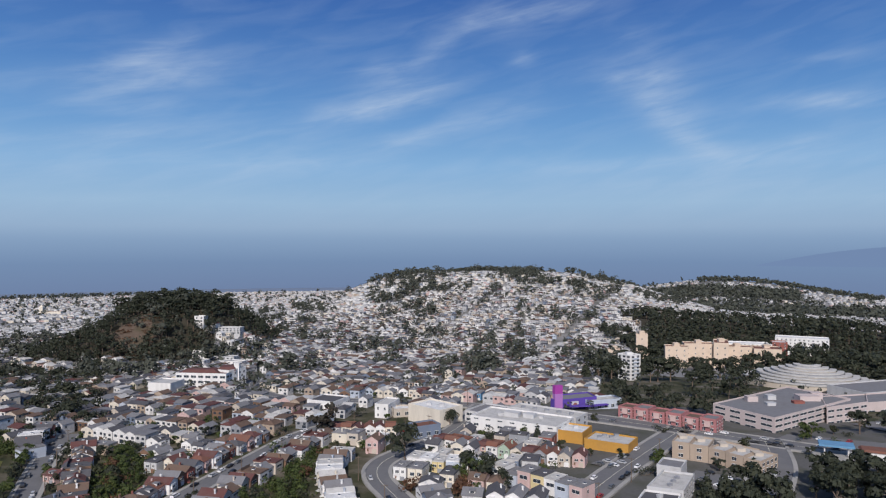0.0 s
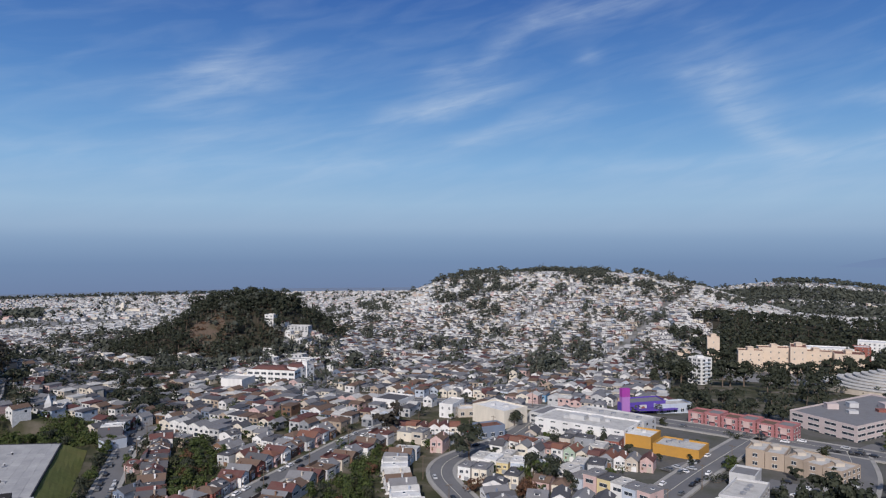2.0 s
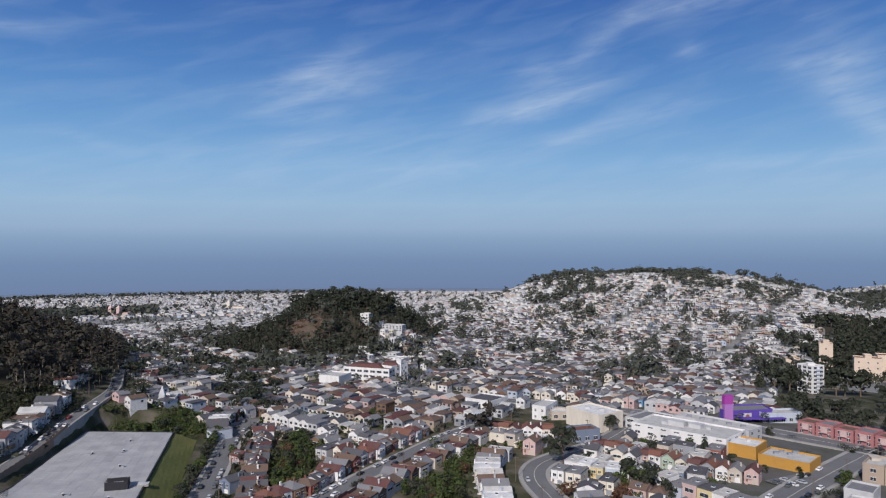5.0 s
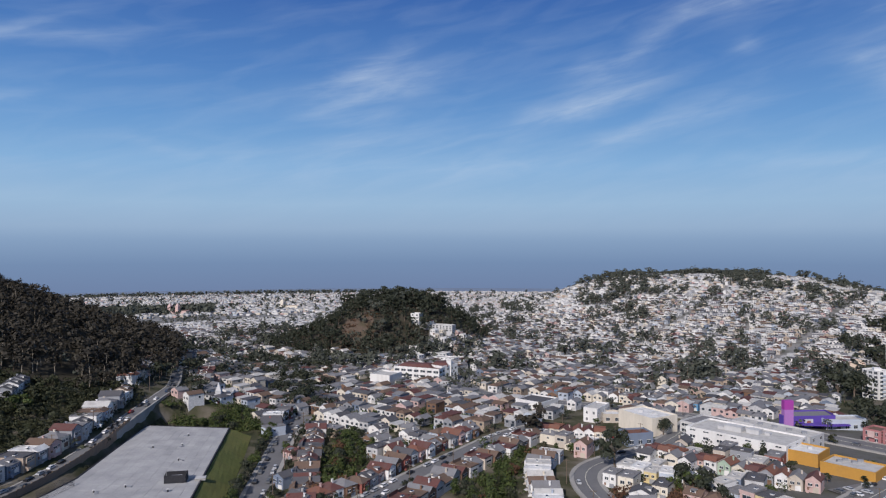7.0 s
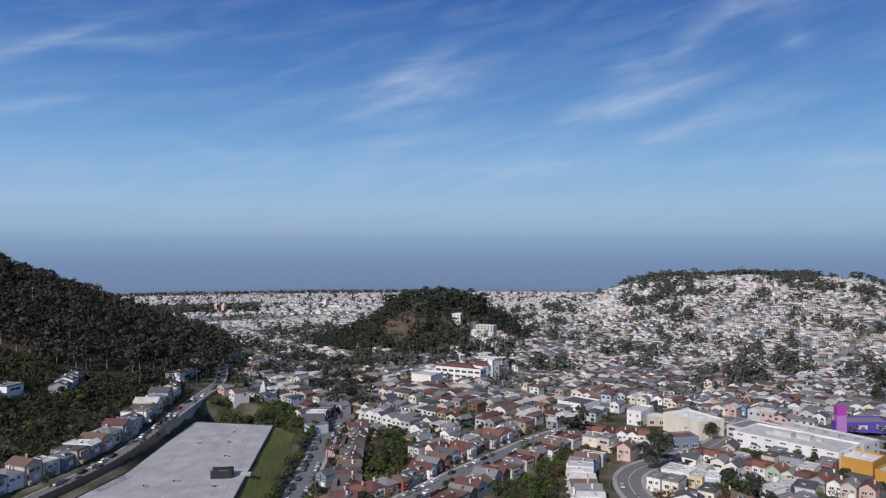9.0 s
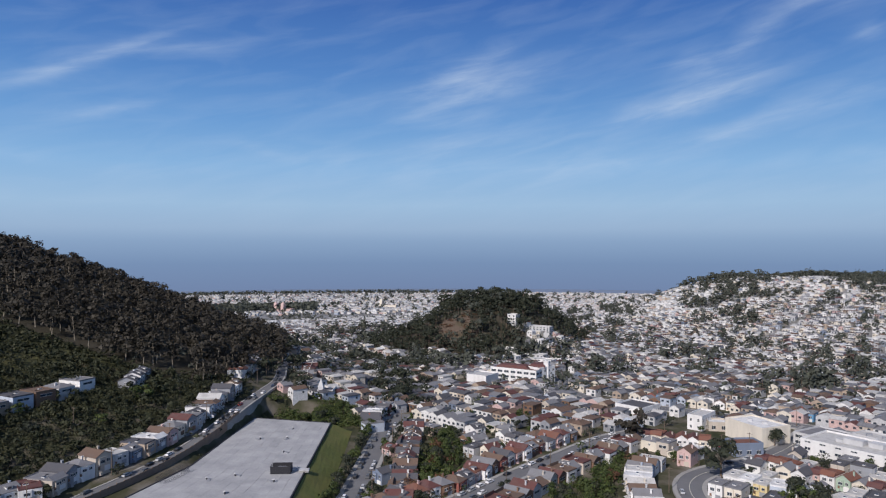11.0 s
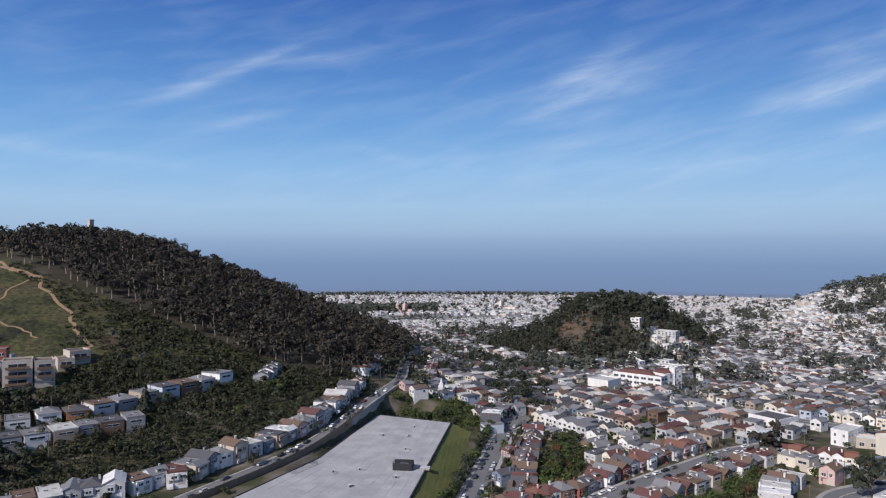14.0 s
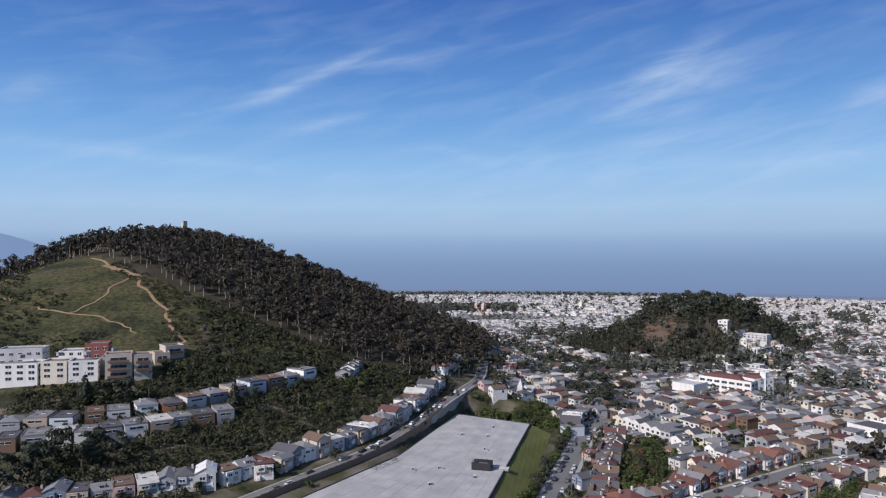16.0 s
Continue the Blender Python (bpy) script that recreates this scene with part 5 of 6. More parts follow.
part("corner_tower", Shape().box(-1.6, 1.6, -1.6, 1.6, -2, 14).box(-1.8, 1.8, -1.8, 1.8, 14, 14.5), [PAINTS["white"]], b, at=pose(5.5, -1.0, 0))
building("school_hall", oblong((-171, 407), (-157, 404.5), 15), 6.6, 1, PAINTS["white"], ROOFS["pale gravel"], "plain white school hall with flat roof", "school hall", (0.8, 0.8, 6))
# peach hospital with tiled roofs, newer red and white block behind
peach = surface("paint_peach", (0.62, 0.5, 0.39), 0.85, 1.2, 0.2, 0.12, dirty=0.15)
for a0, b0, dep, h in (((186, 588), (204, 584), 12, 17), ((204, 594), (228, 590), 12, 19), ((225, 584), (236, 580), 24, 21), ((236, 592), (258, 586), 12, 17), ((256, 578), (276, 572), 20, 17), ((176, 640), (186, 638), 9, 22), ((140, 596), (150, 594), 9, 13)):
    b = building("hospital_wing", oblong(a0, b0, dep), h, 4, peach, ROOFS["red tile"], "peach stucco hospital wing with tiled roof", "hospital", (0.9, 1.3, 5.2))
    part("tower_head", Shape().box(-2.4, 2.4, -2, 2, h, h + 2.6).box(-2.8, 2.8, -2.4, 2.4, h + 2.6, h + 3.2, 0, 0.6), [peach], b)
for a0, b0, dep, h, w in (((262, 650), (300, 640), 16, 12, "white"), ((300, 640), (312, 636), 14, 14, "brick red"), ((312, 660), (352, 640), 18, 15, "white"), ((236, 660), (262, 655), 12, 11, "white")):
    building("hospital_block", oblong(a0, b0, dep), h, 5, PAINTS[w], ROOFS["white membrane"], f"{w} panelled modern hospital block", "hospital", (1.2, 1.2, 3.4))
# terraced apartments at the foot of the meadow
for a0, b0, dep, h, w, fl in (((-330, 76), (-317, 92), 11, 9.6, "white", 3), ((-316, 93), (-305, 106), 11, 9.6, "white", 3), ((-304.5, 107), (-298.5, 114.5), 11, 9.4, "cream", 3), ((-298, 115), (-292, 124), 11, 9.0, "white", 3), ((-296, 127), (-292, 133), 10, 8.0, "grey", 3)):
    a0, b0 = Vector(a0) * 1.042, Vector(b0) * 1.042
    b = building("apartment_building", oblong(a0, b0, dep), h - 2.2, fl, PAINTS[w], ROOFS["grey"], f"{w} four storey apartment house on the slope", "apartment building", (2.3, 1.2, 3.6), sill=1.2)
    roof_box(b, -1, 1, h, 2.5, 2, 1.2, PAINTS["grey"])
for a0, b0, h in (((-289, 125.5), (-284.5, 134.5), 12.6), ((-284, 135), (-281.5, 141.5), 11.6), ((-292.3, 148), (-290.3, 154), 5.8), ((-294.3, 154), (-292.8, 162), 6.6)):
    a0, b0, h = Vector(a0) * 1.038, Vector(b0) * 1.038, h - 2.4
    b = building("apartment_building", oblong(a0, b0, 9), h, 0, PAINTS["beige"], ROOFS["brown"], "beige apartment house with stacked brown railed balconies", "apartment building")
    d = (Vector(b0) - Vector(a0)).normalized()
    n = Vector((d.y, -d.x))
    mid = (Vector(a0) + Vector(b0)) / 2 - Vector(b.location[:2])
    ln = (Vector(b0) - Vector(a0)).length
    turn = math.degrees(math.atan2(d.y, d.x))
    for k in range(int(h / 3.2)):
        part("balcony", Shape().box(-ln * 0.4, ln * 0.4, -1.6, 0, 0, 0.16).box(-ln * 0.4, ln * 0.4, -1.6, -1.5, 0.16, 1.0), [PAINTS["brown"]], b, "brown railed balcony", pose(mid.x, mid.y, h - 2.9 - 3.2 * k, 0, 0, turn))
        part("window", window_mesh(ln * 0.6, 1.8), None, b, at=pose(mid.x, mid.y, h - 2.7 - 3.2 * k, 0, 0, turn))
for a0, b0, h, w in (((-346, 92), (-338, 101), 8, "brick red"), ((-338, 102), (-328, 116), 9.5, "light grey"), ((-324, 121), (-318, 129), 6.5, "white"), ((-317, 129), (-312, 137), 9.5, "brick red")):
    building("apartment_building", oblong(a0, b0, 10), h, 3, PAINTS[w], ROOFS["grey"], f"{w} apartment house high on the slope", "apartment building", (1.5, 1.2, 2.8))
# pale houses on the small wooded hill
for a0, b0, dep, h, w in (((-228, 644), (-219, 643), 9, 8, "white"), ((-208, 650), (-187, 647), 9, 6, "light grey"), ((-205, 566), (-192, 563), 9, 7, "white"), ((-192, 588), (-174, 584), 9, 7, "light grey"), ((-181, 614), (-172, 612), 8, 6, "tan"), ((-173, 561), (-160, 558), 9, 6, "white"), ((-214, 600), (-200, 597), 9, 6, "white"), ((-188, 606), (-184, 605), 8, 7, "white")):
    building("villa", oblong(a0, b0, dep), h, 3, PAINTS[w], ROOFS["pale gravel"], f"{w} hillside villa among dark trees", "house", (1.6, 1.4, 3.2))

# ---- the rest of the town ----
E1, E2 = Vector((0.93, -0.36)).normalized(), Vector((0.36, 0.93)).normalized()


def free(x, y, rad):
    return all((x - a) ** 2 + (y - b_) ** 2 > (rad + c) ** 2 for a, b_, c in NEAR_BUSY)


NEAR_BUSY = BUSY
GARDENS = [(-101, 205, 7), (-104, 222, 8), (-109, 240, 8), (-115, 256, 8), (-122, 270, 7), (-52, 218, 7), (-52, 234, 7), (-52, 250, 7), (-50, 266, 6), (-190, 272, 9), (-178, 270, 9), (-186, 284, 8), (-168, 268, 7), (-199, 266, 6), (-206, 268, 5)]
BUSY += GARDENS
fill, crowd, garden = [], [], []
for j in range(-50, 160):
    for i in range(-190, 190):
        p = E1 * (i * 5.7 + (j % 2) * 1.5) + E2 * (j * 11.6 + (2.2 if j % 2 else -0.8))
        az, r = math.degrees(math.atan2(p.x, p.y)), p.length
        if not (-62 < az < 42) or r < 232 or r > 1750 :
            continue
        if draw.random() < (0.15 if r < 640 else 0.2):
            garden.append((p.x, p.y))
            continue
        if az < -38.5 and (r < 400 or in_forest(p.x, p.y) or float(big_hill(p.x, p.y)) > 0.25):
            continue
        if knoll_wood(p.x, p.y) or bare_earth(p.x, p.y) or right_wood(p.x, p.y) or (az > 12.5 and r > 370 and r < (1000 if az > 15.5 else 520)) or (az > 8.5 and r < 372):
            continue
        if i % 28 in (0, 1):
            continue
        if r < 520 and not free(p.x, p.y, 2.6):
            continue
        front = 1 if j % 2 else -1
        turn = math.degrees(math.atan2(E1.y, E1.x)) + (0 if front > 0 else 180)
        (fill if r < 306 and az > -40 else crowd).append((p.x, p.y, turn))
for x, y, turn in fill:
    if free(x, y, 1.7):
        house(draw.choice(list(HOUSE_KINDS)), x + draw.uniform(-0.8, 0.8), y + draw.uniform(-1.5, 1.5), turn + draw.uniform(-7, 7) + (90 if draw.random() < 0.12 else 0), wide=draw.uniform(0.8, 0.95), tall=draw.uniform(0.8, 1.12))
        if draw.random() < 0.5:
            garden.append((x + E2.x * 7.5 * (1 if draw.random() < 0.5 else -1), y + E2.y * 7.5))


def crowd_mesh(name, places, windows=True, label="", step=1.0, mats=None):
    """Far houses joined: each a body and a roof of its own, with dark panes."""
    r = np.random.default_rng(len(places))
    V, F, M, n = [], [], [], 0
    box_f = np.array([(0, 1, 5, 4), (1, 2, 6, 5), (2, 3, 7, 6), (3, 0, 4, 7), (4, 5, 6, 7)])
    for x, y, turn in places:
        w, d, h = r.uniform(4.7, 6.6) * step, r.uniform(5.6, 7.8) * step, r.uniform(2.9, 4.9)
        a = radians(turn + r.normal(0, 3))
        c, s = math.cos(a), math.sin(a)
        z = height(x, y)
        kind = (0, 1, 2, 3, 3, 0, 0, 3)[r.integers(8)]
        tx, ty = ((0.04, 1.0), (1.0, 0.05), (0.1, 0.5), (1.0, 1.0))[kind]
        up = (1.4, 1.1, 1.1, 0.35)[kind]
        e = 0.3
        pts = []
        for (hw, hd, z0, z1, kx, ky) in ((w / 2, d / 2, -4, h, 1, 1), (w / 2 + e, d / 2 + (e if kind else -0.02), h, h + up, tx, ty)):
            for zz, fx, fy in ((z0, 1, 1), (z1, kx, ky)):
                pts += [(-hw * fx, -hd * fy, zz), (hw * fx, -hd * fy, zz), (hw * fx, hd * fy, zz), (-hw * fx, hd * fy, zz)]
        F.append(box_f + n)
        F.append(box_f + n + 8)
        M += [0] * 5 + [1] * 5
        k = 16
        if kind == 0:
            pts += [(-0.1, -d / 2 - 0.05, h + up - 0.08), (0.1, -d / 2 - 0.05, h + up - 0.08), (0.1, d / 2 + 0.05, h + up - 0.08), (-0.1, d / 2 + 0.05, h + up - 0.08)]
            F.append(np.array([(4, 5, 17, 16), (6, 7, 19, 18)]) + n)
            M += [0, 0]
            k = 20
        if windows:
            for sy, zz, xs, ww, hh in ((-1, h * 0.58, (-0.25, 0.25), 0.65, 1.0), (1, h * 0.58, (-0.25, 0.25), 0.6, 1.0), (-1, 0.2, (0.22,), 0.9, 1.6)):
                for fx in xs:
                    cx, yy = fx * w, sy * (d / 2 + 0.06)
                    q = [(cx - ww, yy, zz), (cx + ww, yy, zz), (cx + ww, yy, zz + hh), (cx - ww, yy, zz + hh)]
                    pts += q if sy < 0 else q[::-1]
                    F.append(np.array([(k, k + 1, k + 2, k + 3)]) + n)
                    M.append(2 if zz > 0.5 else (2 if r.random() < 0.5 else 1))
                    k += 4
            for sx in (-1, 1):
                xx = sx * (w / 2 + 0.06)
                q = [(xx, -d * 0.2 - 0.5, h * 0.58), (xx, -d * 0.2 + 0.5, h * 0.58), (xx, -d * 0.2 + 0.5, h * 0.58 + 1.0), (xx, -d * 0.2 - 0.5, h * 0.58 + 1.0)]
                pts += q if sx > 0 else q[::-1]
                F.append(np.array([(k, k + 1, k + 2, k + 3)]) + n)
                M.append(2)
                k += 4
        P = np.array(pts)
        V.append(np.c_[P[:, 0] * c - P[:, 1] * s + x, P[:, 0] * s + P[:, 1] * c + y, P[:, 2] + z])
        n += len(P)
    V, F = np.concatenate(V), np.concatenate(F).astype(np.int32)
    me = bpy.data.meshes.new(name)
    me.vertices.add(len(V))
    me.vertices.foreach_set("co", V.astype(np.float32).ravel())
    me.loops.add(F.size)
    me.loops.foreach_set("vertex_index", F.ravel())
    me.polygons.add(len(F))
    me.polygons.foreach_set("loop_start", np.arange(len(F), dtype=np.int32) * 4)
    for m_ in mats or (WALL_CROWD, ROOF_CROWD, GLASS):
        me.materials.append(m_)
    me.polygons.foreach_set("material_index", np.array(M, np.int32))
    me.polygons.foreach_set("use_smooth", np.zeros(len(F), bool))
    me.update(calc_edges=True)
    return tagged(new(name, me), label, "houses", kind="stuff")


crowd_mesh("near_town_houses", [c for c in crowd if math.hypot(c[0], c[1]) < 540], True, "close rows of older stucco houses with dark roofs", mats=(NEAR_WALL, NEAR_ROOF, GLASS))
crowd_mesh("town_houses", [c for c in crowd if 540 <= math.hypot(c[0], c[1]) < 1100], True, "dense rows of pale stucco houses with mixed roofs")
crowd_mesh("hill_houses", [c for c in crowd if math.hypot(c[0], c[1]) >= 1100], False, "crowded pale houses on the far hillside", mats=(WALL_CROWD, FAR_ROOF, GLASS))
far = []
fr = np.random.default_rng(5)
while len(far) < 15000:
    az, r = fr.uniform(-60, 44), 1500 + 1980 * fr.random() ** 0.8
    x, y = polar(az, r)
    if (r < 1750 and az > -40 and 0.933 * x - 0.361 * y > -1080) or fr.random() < 0.3 * (math.sin(x / 90) * math.sin(y / 120) > 0.4):
        continue
    if (-45 < az < -36 and 1750 < r < 2050) or (13 < az < 40 and 1650 < r < 2150) or (-50 < az < -22 and 3300 < r < 3420) or (14 < az < 27 and 2200 < r < 2420) or (20 < az < 32 and r > 2560):
        continue
    far.append((x, y, fr.choice([0, 90, 180]) + 12))
crowd_mesh("far_houses", far, False, "pale far suburb stretching to the sea", 1.3, (FAR_WALL, FAR_ROOF, GLASS))
for x, y, s_, words in ((*polar(-29.2, 1900), 1.0, "cream church with a small bell tower"), (*polar(-37.6, 1700), 0.95, "reddish brick church with twin towers")):
    b = building("church", oblong((x - 22 * s_, y - 4), (x + 22 * s_, y + 4), 18), 9 * s_, 0, PAINTS["cream" if s_ == 1.0 else "pink"], ROOFS["red tile"], words, "church")
    part("bell_tower", Shape().box(-4, 4, -4, 4, 0, 20 * s_).box(-4.5, 4.5, -4.5, 4.5, 20 * s_, 26 * s_, 0, 0.2), [PAINTS["cream" if s_ == 1.0 else "pink"]], b, at=pose(-20 * s_, -6, 0))
    if s_ < 1:
        part("bell_tower", Shape().box(-4, 4, -4, 4, 0, 19).box(-4.5, 4.5, -4.5, 4.5, 19, 25, 0, 0.2), [PAINTS["pink"]], b, at=pose(4, -9, 0))

b = building("chapel", oblong((-201.1, 288.6), (-194.1, 291.6), 10), 3.6, 0, PAINTS["light grey"], ROOFS["dark grey"], "small grey chapel with a slender spire", "church")
part("spire", Shape().box(-1.3, 1.3, -1.3, 1.3, 0, 5.6).box(-1.4, 1.4, -1.4, 1.4, 5.6, 9.5, 0, 0.05), [PAINTS["light grey"]], b, at=pose(-1, -3.5, 0, 0, 0, 20))
crossing = Shape()
for k in range(9):
    q = Vector((28.4, 359.9)) + E1 * (-6 + 1.5 * k)
    p0, p1 = q - E2 * 1.6, q + E2 * 1.6
    crossing.face([(p0.x, p0.y, height(p0.x, p0.y) + 0.54), (p0.x + 0.7, p0.y - 0.27, height(p0.x, p0.y) + 0.54), (p1.x + 0.7, p1.y - 0.27, height(p1.x, p1.y) + 0.54), (p1.x, p1.y, height(p1.x, p1.y) + 0.54)])
tagged(part("road_marking_crossing", crossing, [LINES]), "white painted zebra crossing bars", "road marking", kind="structure")

# ---- woods ----
tr = np.random.default_rng(3)


def scatter(n, x0, x1, y0, y1, ok, gap):
    out, cells = [], {}
    for _ in range(n):
        x, y = tr.uniform(x0, x1), tr.uniform(y0, y1)
        if not ok(x, y):
            continue
        c = (int(x // gap), int(y // gap))
        if cells.get(c, 0) >= 1:
            continue
        cells[c] = 1
        out.append((x, y))
    return out


gums = [(x, y, tr.uniform(11, 17.5)) for x, y in scatter(26000, -1000, -200, -250, 760, in_forest, 9.0) if math.hypot(x, y) < 700]
wood("eucalyptus_wood", gums, ["gum", "gum", "round"], "gum", 170, 0.052, 0.3, PALE_BARK, "dense dark eucalyptus wood covering the large hill")
kn = [(x, y, tr.uniform(8, 15)) for x, y in scatter(6000, -500, -60, 560, 900, knoll_wood, 8.5)]
wood("knoll_wood", kn, ["cypress", "gum"], "dark", 150, 0.06, 0.3, BARK, "dark cypress and pine wood on the small hill")
face = [(x, y, tr.uniform(1.2, 3.2)) for x, y in scatter(900, -305, -235, 575, 665, lambda x, y: bare_earth(x, y) and noise.noise((x * 0.09, y * 0.09, 6.0)) > 0.0, 3.5)]
wood("cut_face_scrub", face, ["shrub"], "russet", 60, 0.14, label="dry brown scrub on the bare hill face", category="shrubs")
crest = [(x, y, tr.uniform(12, 22)) for x, y in scatter(420, -340, -150, 640, 800, lambda x, y: float(bump2(x, y, -264, 702, -20.6, 72, 59, 1.5)) > 0.7 and y > 655 and knoll_wood(x, y), 10)]
wood("crest_trees", crest, ["cypress"], "dark", 240, 0.055, 0.4, BARK, "tall ragged cypresses along the crest of the small hill", "trees")
rw = [(x, y, tr.uniform(10, 16)) for x, y in scatter(9000, 100, 900, 380, 1150, right_wood, 10.5)]
wood("ridge_wood", rw, ["cypress", "round"], "dark", 64, 0.1, 0.3, BARK, "dark evergreen wood on the ridge behind the hospital")


def slope_brush(x, y):
    az, r = math.degrees(math.atan2(x, y)), math.hypot(x, y)
    if not (-72 < az < -40):
        return False
    return free(x, y, 1.5) and 215 < r < 330 + (az + 72) * 1.0


sb_ = [(x, y, tr.uniform(2.0, 5.5)) for x, y in scatter(16000, -340, -200, 60, 300, slope_brush, 3.4)]
wood("slope_brush", sb_, ["shrub", "round"], "shrub", 125, 0.086, label="dense dark shrubs and small trees on the slope", category="shrubs")


def meadow_brush(x, y):
    az, r = math.degrees(math.atan2(x, y)), math.hypot(x, y)
    return in_meadow(x, y) and not in_forest(x, y) and noise.noise((x * 0.02, y * 0.02, 2.0)) > np.interp(az, [-66, -62.5, -60], [0.02, -0.2, -0.7]) and free(x, y, 2)


mb = [(x, y, tr.uniform(0.8, 2.8) * (1.5 if math.atan2(x, y) > -1.04 else 1.0)) for x, y in scatter(20000, -560, -230, -60, 420, meadow_brush, 2.8)]
wood("meadow_brush", mb, ["shrub"], "shrub", 40, 0.18, label="patches of low dark scrub on the meadow", category="shrubs")


def in_town(x, y):
    az, r = math.degrees(math.atan2(x, y)), math.hypot(x, y)
    if not (-40 < az < 14 and 405 < r < 1500):
        return False
    return noise.noise((x * 0.012, y * 0.012, 7.0)) > -0.02


tt_ = [(x, y, tr.uniform(4, 9)) for x, y in scatter(9500, -900, 420, 350, 1480, in_town, 9)]
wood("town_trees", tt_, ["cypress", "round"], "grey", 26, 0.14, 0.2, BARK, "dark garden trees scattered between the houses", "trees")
tt2 = [(x, y, tr.uniform(11, 19)) for x, y in scatter(5200, -560, 420, 440, 1480, lambda x, y: in_town(x, y) and noise.noise((x * 0.021, y * 0.021, 3.0)) > 0.12, 11)]
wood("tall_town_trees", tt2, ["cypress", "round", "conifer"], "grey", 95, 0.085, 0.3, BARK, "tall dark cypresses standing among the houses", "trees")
valley = [(x, y, tr.uniform(5, 11)) for x, y in scatter(6000, -420, -150, 280, 640, lambda x, y: -42 < math.degrees(math.atan2(x, y)) < -26 and 330 < math.hypot(x, y) < 660 and noise.noise((x * 0.03, y * 0.03, 12.0)) > 0.05 and free(x, y, 3), 7)]
wood("valley_trees", valley, ["round", "cypress"], "dark", 150, 0.07, 0.25, BARK, "dark leafy trees in the valley below the small hill", "trees")
top = [(x, y, tr.uniform(10, 16)) for x, y in scatter(5200, -220, 420, 1050, 1500, lambda x, y: noise.noise((x * 0.011, y * 0.011, 4.0)) > 0.22 and float(bump2(x, y, 160, 1395, 6.5, 330, 235, 1.4)) > 0.35, 13)]
top += [(*polar(tr.uniform(1.0, 6.0), tr.uniform(1385, 1440)), tr.uniform(11, 15)) for _ in range(150)]
top += [(*polar(tr.normal(-2.6, 1.5), tr.uniform(1110, 1330)), tr.uniform(10, 19)) for _ in range(120)]
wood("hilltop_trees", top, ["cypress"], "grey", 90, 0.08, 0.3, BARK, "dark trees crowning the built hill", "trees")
hos = [(x, y, tr.uniform(8, 15)) for x, y in scatter(2600, 95, 420, 380, 900, lambda x, y: free(x, y, 5) and math.degrees(math.atan2(x, y)) > 12.5 and math.hypot(x, y) < 860 and not right_wood(x, y) and noise.noise((x * 0.02, y * 0.02, 1.0)) > 0.12, 9)]
wood("hospital_trees", hos, ["cypress", "round"], "dark", 150, 0.07, 0.25, BARK, "dark trees between the hospital and the avenue", "trees")
fw = []
for az0, az1, r0, r1, n in ((-46, -35, 1700, 2050, 1000), (13, 40, 1650, 2150, 900), (-50, -22, 3300, 3420, 500), (14, 27, 2200, 2420, 800), (20, 32, 2560, 2750, 350), (-60, 44, 1500, 3400, 1000)):
    for _ in range(n):
        x, y = polar(tr.uniform(az0, az1), tr.uniform(r0, r1))
        fw.append((x, y, tr.uniform(10, 20)))
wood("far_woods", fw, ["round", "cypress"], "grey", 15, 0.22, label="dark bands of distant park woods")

gb = []
for x, y, turn in [c for c in fill + crowd if math.hypot(c[0], c[1]) < 620]:
    if tr.random() < 0.62:
        q = Vector((x, y)) + E2 * (5.4 if tr.random() < 0.5 else -5.4) + E1 * tr.uniform(-3, 3)
        if all((q.x - a) ** 2 + (q.y - b_) ** 2 > (c_ * 0.9) ** 2 for a, b_, c_ in ROAD_BUSY):
            gb.append((q.x, q.y, tr.uniform(2.2, 5.2)))
thicket = []
for cx, cy, rad in GARDENS:
    for _ in range(int(rad * rad * 0.55)):
        q = Vector((cx, cy)) + Vector((tr.normal(), tr.normal())) * rad * 0.5
        thicket.append((q.x, q.y, tr.uniform(1.8, 5.2)))
wood("back_garden_thicket", thicket, ["shrub", "round"], "green", 150, 0.075, 0.12, BARK, label="overgrown back gardens of green shrubs and small trees", category="shrubs")
wood("garden_brush", gb, ["shrub", "round"], "green", 70, 0.11, label="green garden shrubs behind the near houses", category="shrubs")

